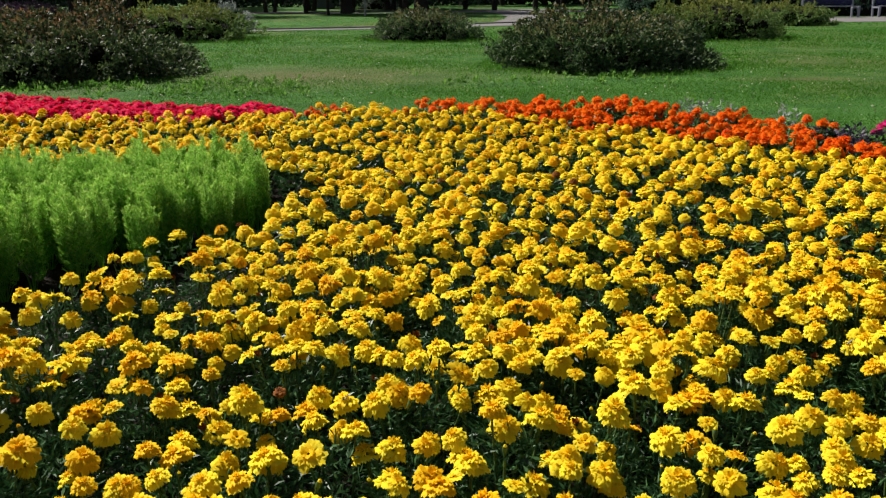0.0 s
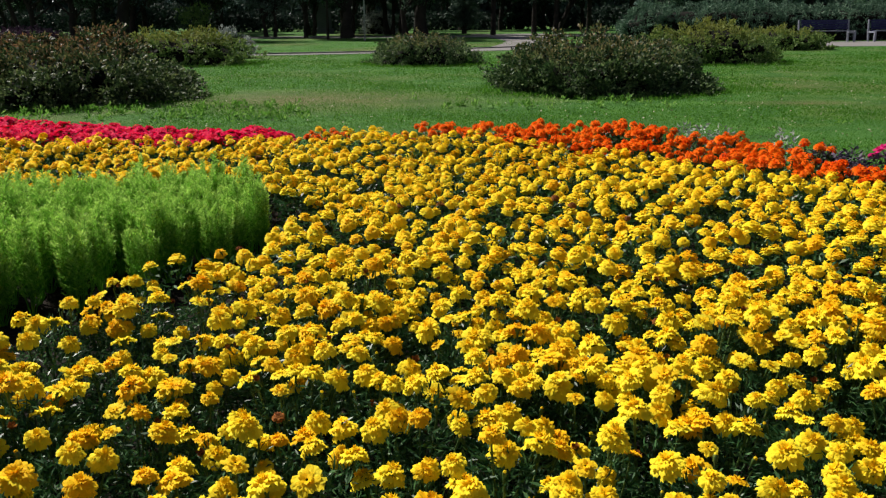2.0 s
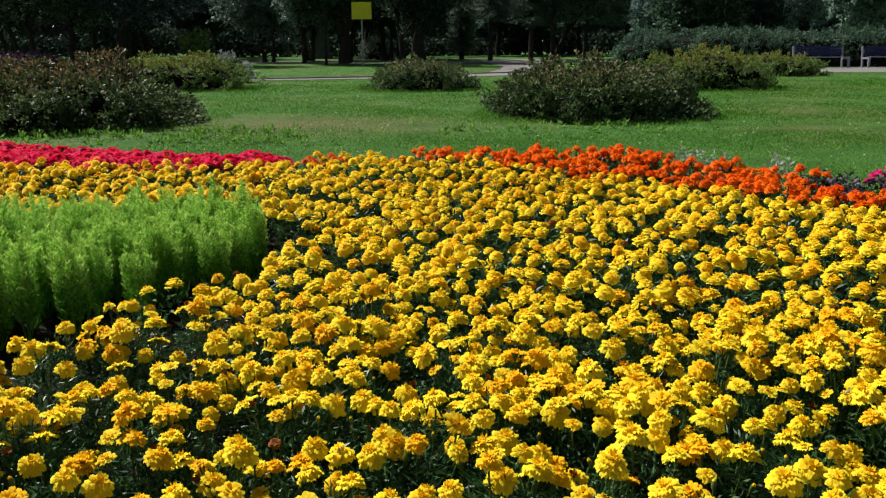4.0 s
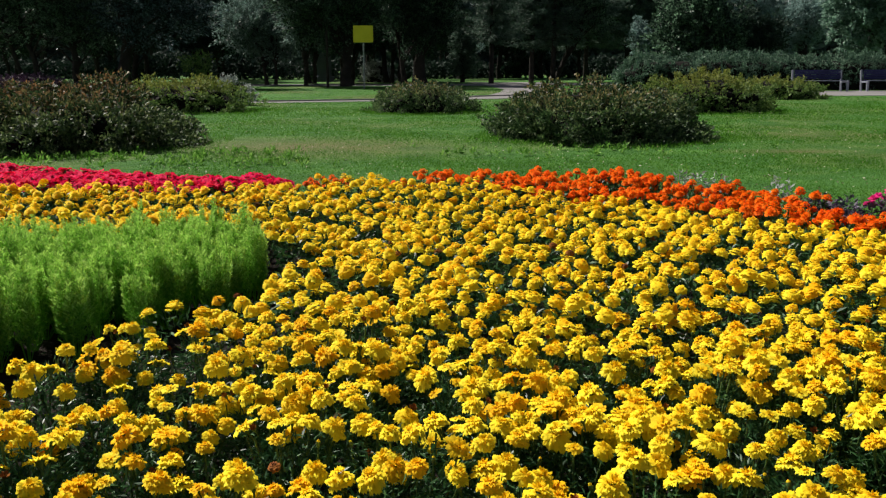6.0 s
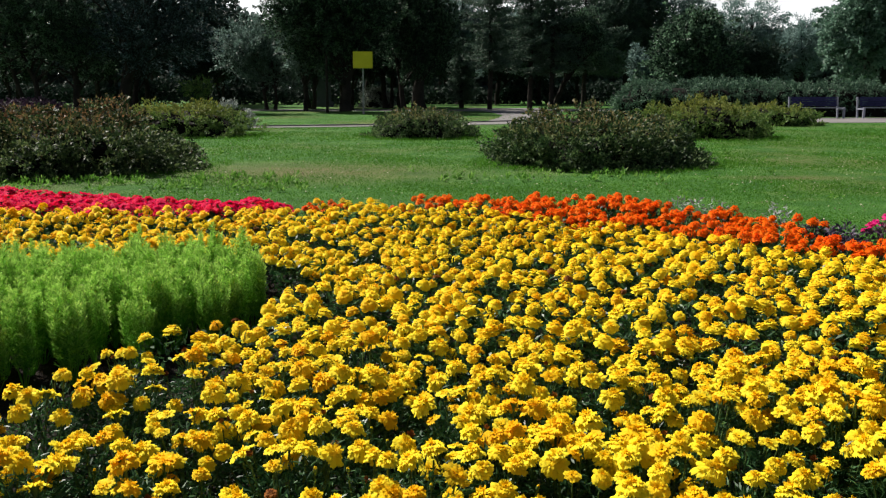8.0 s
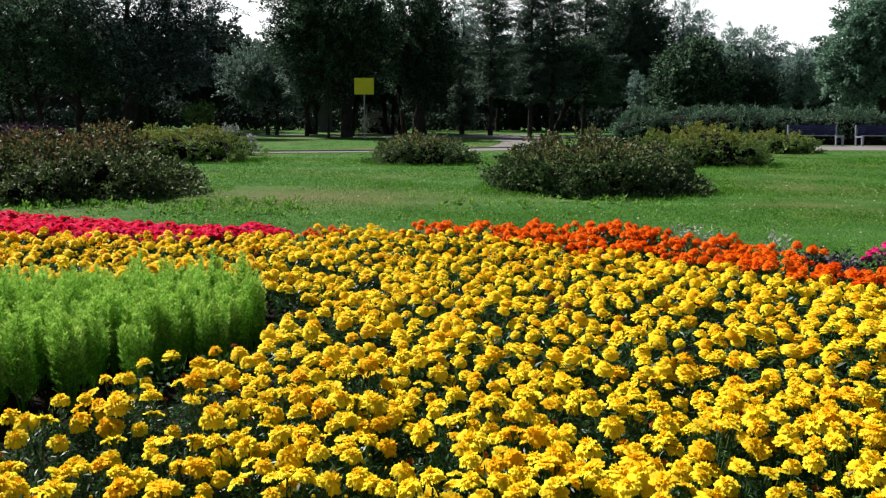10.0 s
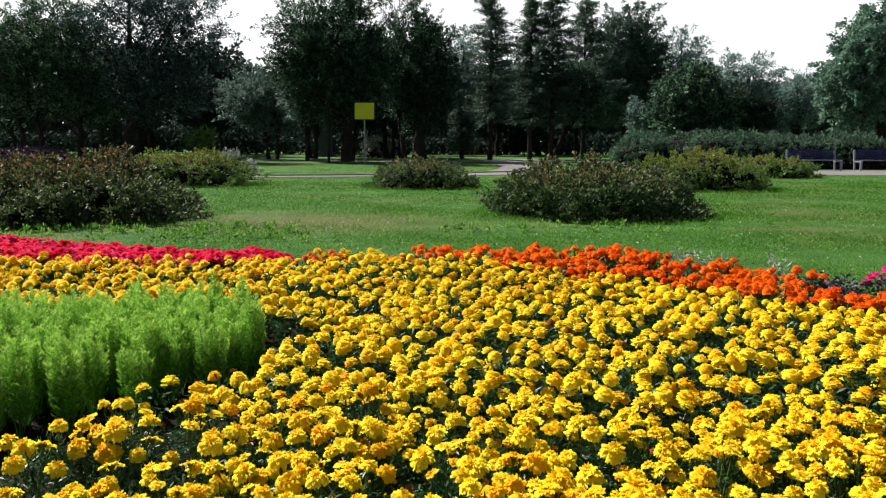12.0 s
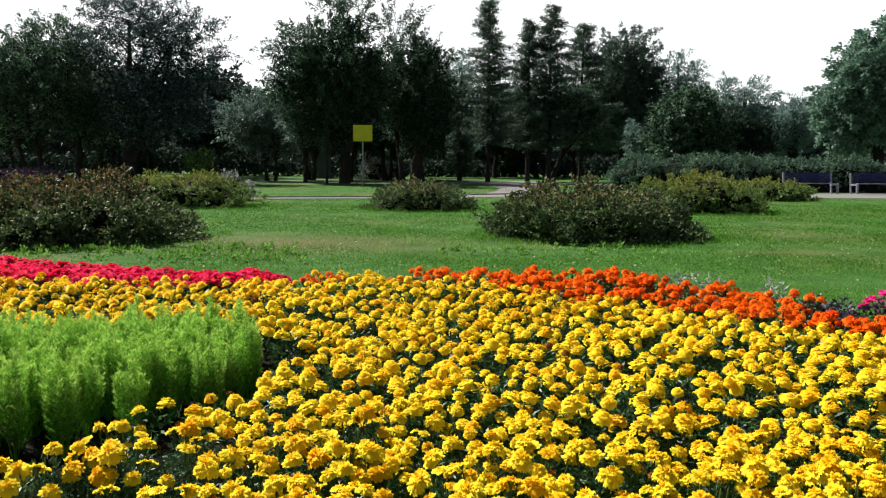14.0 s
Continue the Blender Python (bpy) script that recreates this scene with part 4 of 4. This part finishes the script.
part("shaft", box_bm(0.98, 0.98, 3.3, (0, 0, 2.0), 0.03), DARK_STONE, pillar)

# ---- trees ----
def wood_geo(r, trunks, centres, limbs, limb_r):
    """Trunks (lists of points and a foot radius) and limbs from them to some of the clumps."""
    sv, sf, base = [], [], 0
    for pts, rad in trunks:
        pts = np.asarray(pts, float)
        n = 9
        u = np.linspace(0, 1, n) * (len(pts) - 1)
        i = np.minimum(u.astype(int), len(pts) - 2)
        q = pts[i] * (1 - (u - i))[:, None] + pts[i + 1] * (u - i)[:, None]
        q[1:-1] += r.normal(size=(n - 2, 3)) * np.array([0.06, 0.06, 0.0])
        radii = rad * (1 - 0.85 * np.linspace(0, 1, n) ** 1.2)
        radii[0] *= 1.35
        v, f = tube(q, radii, 9)
        sv.append(v)
        sf.append(f + base)
        base += len(v)
    for c in centres[r.permutation(len(centres))[:limbs]]:
        pts, rad = trunks[r.integers(len(trunks))]
        pts = np.asarray(pts, float)
        z = np.clip(c[2] * r.uniform(0.35, 0.65), pts[0][2] + 1.0, pts[-1][2])
        q0 = np.array([np.interp(z, pts[:, 2], pts[:, a]) for a in range(3)])
        mid = (q0 + c) / 2 + np.array([0, 0, 0.25])
        v, f = tube([q0, mid, c], [limb_r, limb_r * 0.6, limb_r * 0.15], 5)
        sv.append(v)
        sf.append(f + base)
        base += len(v)
    return np.concatenate(sv), np.concatenate(sf)


def leafy_tree(name, label, x, y, trunks, lobes, clumps, per, leaf, wide, mat, seed, rise=0.5, long=0.55, thin=0.24, limbs=26, limb_r=0.07, group=""):
    """A tree: trunks, limbs and a crown of leaf sprays in the lobes (cx, cy, cz, rx, ry, rz)."""
    r = np.random.default_rng(seed)
    root = tagged(new(name), label, "tree", group)
    root.matrix_basis = pose(x, y, 0)
    L = np.array(lobes, float)
    vol = L[:, 3] * L[:, 4] * L[:, 5]
    dense = vol * np.clip(1.5 - 0.12 * L[:, 2], 0.45, 1.2)          # fuller below, loose towards the top
    which = r.choice(len(L), clumps, p=dense / dense.sum())
    d = unit(r.normal(size=(clumps, 3)))
    rad = r.uniform(0, 1, clumps) ** 0.42
    c = L[which, :3] + d * L[which, 3:] * rad[:, None] * (1 + 0.10 * r.normal(size=clumps))[:, None]
    axis = unit(d * np.array([1, 1, 0.5]) + np.array([0, 0, rise]) + 0.35 * r.normal(size=(clumps, 3)))
    p, way = sprays(r, c - axis * long, axis, long * r.uniform(1.5, 2.6, clumps), per, thin)
    p[:, 2] = np.maximum(p[:, 2], 0.3)
    v, f, uv = leaf_faces(r, p, way, leaf, wide)
    part_mesh("crown", quick_mesh("crown", [(v, f, 0, uv)], [mat]), root)
    wv, wf = wood_geo(r, trunks, c, limbs, limb_r)
    part_mesh("trunk", quick_mesh("trunk", [(wv, wf, 0, None)], [BARK]), root, "dark bark trunk and limbs")
    return root


def larch(name, label, x, y, tall, reach, mat, seed, low=0.12, foot=0.17, group=""):
    """A conifer: a straight trunk with tiers of drooping branches."""
    r = np.random.default_rng(seed)
    root = tagged(new(name), label, "tree", group)
    root.matrix_basis = pose(x, y, 0)
    P, D, sv, sf, base = [], [], [], [], 0
    z = low * tall
    while z < tall * 0.985:
        k = z / tall
        span = reach * (1 - k) ** 0.6 * (0.75 if k < 0.25 else 1.0) + 0.12
        for _ in range(6):
            a = r.uniform(0, 6.283)
            ln = span * r.uniform(0.4, 1.3)
            way = np.array([math.cos(a), math.sin(a), r.uniform(-0.05, 0.55) * (0.3 + 1.5 * k * k)])
            s = np.linspace(0, 1, 5)
            br = np.array([0, 0, z]) + way * (s * ln)[:, None] + np.array([0, 0, -0.10]) * (s * s * ln)[:, None]
            v, f = tube(br, 0.028 * (1 - k) * (1 - s) + 0.006, 3)
            sv.append(v)
            sf.append(f + base)
            base += len(v)
            n = int(88 * ln + 17)
            q = r.uniform(0.12, 1.02, n)
            pts = np.array([0, 0, z]) + way * (q * ln)[:, None] + np.array([0, 0, -0.10]) * (q * q * ln)[:, None]
            P.append(pts + r.normal(size=(n, 3)) * np.array([0.10, 0.10, 0.07]))
            D.append(way + r.normal(size=(n, 3)) * 0.7 + np.array([0, 0, -0.15]))
        z += tall * 0.016 + 0.05
    v, f, uv = leaf_faces(r, np.concatenate(P), np.concatenate(D), 0.17, 0.05)
    part_mesh("crown", quick_mesh("crown", [(v, f, 0, uv)], [mat]), root)
    tv, tf = tube([(0, 0, 0), (0.03, 0, tall * 0.3), (-0.03, 0.02, tall * 0.65), (0, 0, tall)], [foot, foot * 0.8, foot * 0.45, 0.02], 9)
    sv.append(tv)
    sf.append(tf + base)
    part_mesh("trunk", quick_mesh("trunk", [(np.concatenate(sv), np.concatenate(sf), 0, None)], [BARK]), root, "straight dark trunk with thin branches")
    return root


leafy_tree("apple_tree", "dark spreading tree with several leaning thin trunks", -21.2, 46, [([(-1.2, 0, 0), (-2.2, 0, 3.2), (-2.8, 0, 6)], 0.13), ([(-0.4, 0, 0), (-1.2, 0, 3), (-1.0, 0, 7)], 0.16), ([(1.6, 0, 0), (1.4, 0, 3), (1.0, 0, 7)], 0.2)],
           [(-2.6, 0, 4.6, 2.4, 2.4, 2.6), (-1.9, 0, 7.2, 1.6, 1.6, 1.5), (0.4, 0, 5.4, 2.6, 2.6, 3.2), (0.8, 0, 7.6, 1.8, 1.8, 1.7), (2.2, -0.3, 3.8, 2.0, 2.0, 2.0)], 1000, 64, 0.140, 0.064, TREE_LEAF, 21)
leafy_tree("willow_tree", "broad tree with fine grey-green leaves and a thick dark trunk", -15.9, 45, [([(-0.9, 0, 0), (-0.6, 0, 3), (-0.5, 0, 8.5)], 0.36), ([(-0.7, 0, 1.6), (0.9, 0, 4.5), (1.8, 0, 7.6)], 0.2)],
           [(-0.4, 0, 7.8, 2.9, 2.8, 2.9), (2.5, 0, 6.7, 2.3, 2.2, 2.7), (0.8, 0, 3.9, 3.3, 2.6, 1.9), (0.6, 0, 8.6, 2.2, 2.0, 1.4)], 880, 64, 0.146, 0.053, GREY_GREEN_LEAF, 22, rise=0.35)
leafy_tree("apple_tree", "large dark round-crowned tree with a forked trunk beside the sign", -5.5, 46.2, [([(0.35, 0, 0), (0.35, 0, 2.0), (0.1, 0, 8.5)], 0.32), ([(0.3, 0, 1.5), (-0.9, 0, 4), (-1.8, 0, 7)], 0.17), ([(0.4, 0, 1.7), (1.3, 0, 4), (1.6, 0, 7)], 0.16)],
           [(-0.4, 0, 5.6, 2.9, 2.8, 3.4), (-1.9, 0, 5.2, 2.0, 2.0, 2.4), (-2.4, 0, 7.2, 1.6, 1.5, 1.5), (0.1, 0, 8.9, 1.9, 1.9, 2.0), (1.3, 0, 4.6, 2.0, 2.0, 2.2)], 1250, 64, 0.146, 0.068, TREE_LEAF, 23, rise=0.6)
leafy_tree("apple_tree", "dark tree with upright feathery shoots above a dense crown", -1.3, 49.0, [([(0, 0, 0), (0, 0, 2.5), (-0.3, 0, 8.5)], 0.38), ([(-0.9, 0.3, 0), (-1.2, 0.3, 3), (-1.4, 0.3, 6.5)], 0.16)],
           [(-0.3, 0, 5.2, 2.5, 2.4, 3.2), (-1.2, 0, 8.6, 1.5, 1.4, 1.9), (0.4, 0, 6.3, 1.3, 1.3, 1.7), (0.1, 0, 4.0, 2.1, 2.0, 2.0)], 950, 64, 0.150, 0.064, TREE_LEAF, 24, rise=1.1, long=0.75, thin=0.18)
leafy_tree("young_tree", "slender grey-green tree with a thin leaning trunk", -10.7, 50, [([(0.4, 0, 0), (0.2, 0, 2), (-0.6, 0, 5)], 0.11), ([(0.9, 0, 0), (1.0, 0, 2.5), (1.2, 0, 4.5)], 0.09)],
           [(-0.6, 0, 3.5, 2.0, 1.8, 1.7), (1.0, 0, 2.9, 1.6, 1.5, 1.4)], 430, 45, 0.158, 0.075, SAGE_LEAF, 25)
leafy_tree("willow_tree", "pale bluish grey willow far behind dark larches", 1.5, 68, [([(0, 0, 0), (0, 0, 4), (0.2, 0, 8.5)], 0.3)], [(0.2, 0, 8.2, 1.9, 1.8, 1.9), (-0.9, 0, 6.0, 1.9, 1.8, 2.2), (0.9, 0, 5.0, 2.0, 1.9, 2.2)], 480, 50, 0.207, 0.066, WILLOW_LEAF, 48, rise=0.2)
# added tree: its pale leaves stand for hazy light behind the larches
leafy_tree("willow_tree", "pale willow added for the hazy light between larch trunks", 6.4, 73, [([(0, 0, 0), (0.1, 0, 3), (0, 0, 7)], 0.26)], [(0, 0, 6.0, 2.4, 2.2, 2.6), (-1.6, 0, 4.0, 2.0, 1.8, 2.2), (1.8, 0, 4.2, 2.0, 1.8, 2.2)], 420, 50, 0.22, 0.075, WILLOW_LEAF, 49, rise=0.2)
leafy_tree("young_tree", "slim grey-green young tree with a bare lower trunk", -7.6, 47.5, [([(0, 0, 0), (-0.1, 0, 2.5), (0, 0, 5)], 0.10)], [(0, 0, 3.9, 1.4, 1.3, 1.7)], 261, 45, 0.158, 0.075, SAGE_LEAF, 26)

larch("larch_tree", "tall narrow larch with a pointed dark crown", 2.95, 52, 11.0, 2.3, LARCH_LEAF, 31, low=0.22, group="larches by the path")
larch("larch_tree", "slim dark larch with a straight bare lower trunk", 5.65, 54.5, 10.4, 1.9, LARCH_LEAF, 32, low=0.28, group="larches by the path")
larch("larch_tree", "tall pointed dark larch with a straight trunk", 6.95, 54.0, 11.1, 2.5, LARCH_LEAF, 33, low=0.20, group="larches by the path")
larch("larch_tree", "full dark larch with a blunt top", 9.5, 57.0, 10.6, 2.9, LARCH_LEAF, 34, low=0.22, group="larches by the path")
larch("larch_tree", "short dark larch between taller ones", 1.3, 56, 4.4, 1.0, LARCH_LEAF, 35, group="larches by the path")
leafy_tree("leaning_tree", "small dark tree with a leaning forked trunk among larches", 7.3, 55.0, [([(0, 0, 0), (0.9, 0, 2.2), (1.4, 0, 5)], 0.18)], [(1.4, 0, 4.6, 1.8, 1.6, 1.8)], 247, 43, 0.174, 0.083, TREE_LEAF, 36)
leafy_tree("poplar_tree", "tall broad grey-green poplar behind the larches", 13.7, 63, [([(0, 0, 0), (0, 0, 4), (0.1, 0, 10)], 0.4)], [(0, 0, 8.4, 2.5, 2.3, 2.9), (-1.0, 0, 5.2, 2.3, 2.2, 2.6), (1.2, 0, 6.2, 1.9, 1.8, 2.4)], 1300, 52, 0.183, 0.091, POPLAR_LEAF, 37)
leafy_tree("lilac_tree", "dense dark round tree rising behind the hedge", 13.5, 46, [([(0, 0, 0), (0.1, 0, 1.5), (0, 0, 4)], 0.2)], [(0, 0, 3.3, 2.0, 1.9, 2.1), (-0.9, 0, 2.2, 1.3, 1.3, 1.4), (1.1, 0, 2.4, 1.4, 1.4, 1.5)], 548, 55, 0.166, 0.108, TREE_LEAF, 38)
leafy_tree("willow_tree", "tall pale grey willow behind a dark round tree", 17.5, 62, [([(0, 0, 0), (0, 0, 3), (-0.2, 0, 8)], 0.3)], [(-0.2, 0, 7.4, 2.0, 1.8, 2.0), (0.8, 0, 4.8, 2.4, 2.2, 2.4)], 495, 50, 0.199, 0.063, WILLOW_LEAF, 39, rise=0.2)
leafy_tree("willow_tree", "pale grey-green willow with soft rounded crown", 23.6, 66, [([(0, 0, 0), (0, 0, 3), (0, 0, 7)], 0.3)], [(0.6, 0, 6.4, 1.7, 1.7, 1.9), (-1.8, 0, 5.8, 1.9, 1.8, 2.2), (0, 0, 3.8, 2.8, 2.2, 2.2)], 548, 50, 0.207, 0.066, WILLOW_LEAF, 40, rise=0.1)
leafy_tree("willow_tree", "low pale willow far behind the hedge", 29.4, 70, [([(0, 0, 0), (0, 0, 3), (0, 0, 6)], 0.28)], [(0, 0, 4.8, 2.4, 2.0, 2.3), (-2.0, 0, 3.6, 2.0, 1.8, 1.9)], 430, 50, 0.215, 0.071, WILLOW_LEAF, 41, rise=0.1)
leafy_tree("young_tree", "small green tree at the back of the hedge", 16.0, 47, [([(0, 0, 0), (0, 0, 2), (0.2, 0, 4)], 0.12)], [(0, 0, 3.0, 1.3, 1.2, 1.2), (1.6, 0, 2.7, 1.2, 1.2, 1.0)], 287, 45, 0.158, 0.083, FAR_LEAF, 42)
leafy_tree("maple_tree", "big dense dark green maple with a rounded crown", 23.7, 45.5, [([(0, 0, 0), (0, 0, 3), (0, 0, 7.5)], 0.36)],
           [(0.6, 0, 6.0, 3.2, 3.0, 3.1), (-1.6, 0, 4.2, 2.0, 2.2, 2.4), (2.6, 0, 4.6, 2.6, 2.6, 2.8)], 1305, 55, 0.190, 0.141, MAPLE_LEAF, 43, rise=0.1, long=0.40, thin=0.32)

leafy_tree("sapling", "small bright green sapling under dark trees", -12.0, 42, [([(0, 0, 0), (0.05, 0, 0.6), (0, 0, 1.3)], 0.03)], [(0, 0, 1.15, 0.75, 0.6, 0.6)], 60, 26, 0.11, 0.06, GREEN_BUSH_LEAF, 46, long=0.2, thin=0.14, limbs=8, limb_r=0.015)
shrub("barberry_shrub", "low dark maroon barberry shrub in front of the trees", -20.0, 40.5, 3.2, 1.2, 0.75, 9000, PURPLE_LEAF, 0.09, 8)

leafy_tree("young_tree", "small pale silvery tree with a thin trunk behind the hedge", 13.2, 57.5, [([(0, 0, 0), (0.05, 0, 1.5), (0, 0, 3.2)], 0.07)], [(0, 0, 2.9, 0.8, 0.8, 1.1)], 90, 34, 0.16, 0.08, WILLOW_LEAF, 47, long=0.3, thin=0.2, limbs=10, limb_r=0.03)

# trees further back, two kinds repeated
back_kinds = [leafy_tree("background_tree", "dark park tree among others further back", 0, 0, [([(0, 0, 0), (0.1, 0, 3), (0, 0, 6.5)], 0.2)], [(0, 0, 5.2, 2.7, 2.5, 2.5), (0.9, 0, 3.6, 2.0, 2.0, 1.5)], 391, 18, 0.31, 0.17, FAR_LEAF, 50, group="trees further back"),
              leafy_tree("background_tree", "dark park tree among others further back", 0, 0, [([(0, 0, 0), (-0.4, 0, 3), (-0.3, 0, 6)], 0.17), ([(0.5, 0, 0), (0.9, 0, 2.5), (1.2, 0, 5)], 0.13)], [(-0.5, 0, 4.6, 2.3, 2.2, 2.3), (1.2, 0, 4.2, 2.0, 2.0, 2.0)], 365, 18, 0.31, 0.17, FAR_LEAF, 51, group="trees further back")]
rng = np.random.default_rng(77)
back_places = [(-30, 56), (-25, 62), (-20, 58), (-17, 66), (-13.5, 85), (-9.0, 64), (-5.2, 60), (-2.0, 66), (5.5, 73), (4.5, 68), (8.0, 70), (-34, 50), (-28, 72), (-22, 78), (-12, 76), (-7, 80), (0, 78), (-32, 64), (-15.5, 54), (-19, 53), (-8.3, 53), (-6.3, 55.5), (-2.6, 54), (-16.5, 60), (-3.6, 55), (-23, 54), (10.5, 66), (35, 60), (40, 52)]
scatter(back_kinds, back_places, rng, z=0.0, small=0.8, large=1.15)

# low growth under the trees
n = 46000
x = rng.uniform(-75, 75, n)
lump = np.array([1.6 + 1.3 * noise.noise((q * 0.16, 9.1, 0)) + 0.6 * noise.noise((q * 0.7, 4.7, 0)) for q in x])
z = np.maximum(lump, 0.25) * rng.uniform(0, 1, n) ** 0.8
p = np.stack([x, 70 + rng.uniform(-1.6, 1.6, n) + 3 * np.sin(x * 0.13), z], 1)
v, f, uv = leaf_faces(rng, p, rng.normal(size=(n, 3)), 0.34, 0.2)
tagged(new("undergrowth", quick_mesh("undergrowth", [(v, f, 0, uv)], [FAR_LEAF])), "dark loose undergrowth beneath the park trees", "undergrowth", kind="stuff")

# the wood at the end of the park, distance haze put into its leaf colour
n = 110000
x = rng.uniform(-130, 150, n)
top = np.array([7.6 + 2.6 * noise.noise((q * 0.06, 3.1, 0)) + 1.6 * noise.noise((q * 0.22, 1.7, 0)) for q in x])
z = 0.2 + (top - 0.2) * rng.uniform(0, 1, n) ** 0.95
p = np.stack([x, 98 + rng.uniform(-5, 5, n) + 2 * np.sin(x * 0.4), z], 1)
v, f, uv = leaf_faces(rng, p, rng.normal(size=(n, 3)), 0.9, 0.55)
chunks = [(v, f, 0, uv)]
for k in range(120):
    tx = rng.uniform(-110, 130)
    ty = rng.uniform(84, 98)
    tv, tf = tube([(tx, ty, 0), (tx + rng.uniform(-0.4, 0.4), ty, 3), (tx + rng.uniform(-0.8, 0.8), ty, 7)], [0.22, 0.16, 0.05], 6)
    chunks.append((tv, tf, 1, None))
tagged(new("far_woods", quick_mesh("far_woods", chunks, [HAZED_WOOD_LEAF, BARK])), "dark line of woods at the end of the park", "woods", kind="stuff")
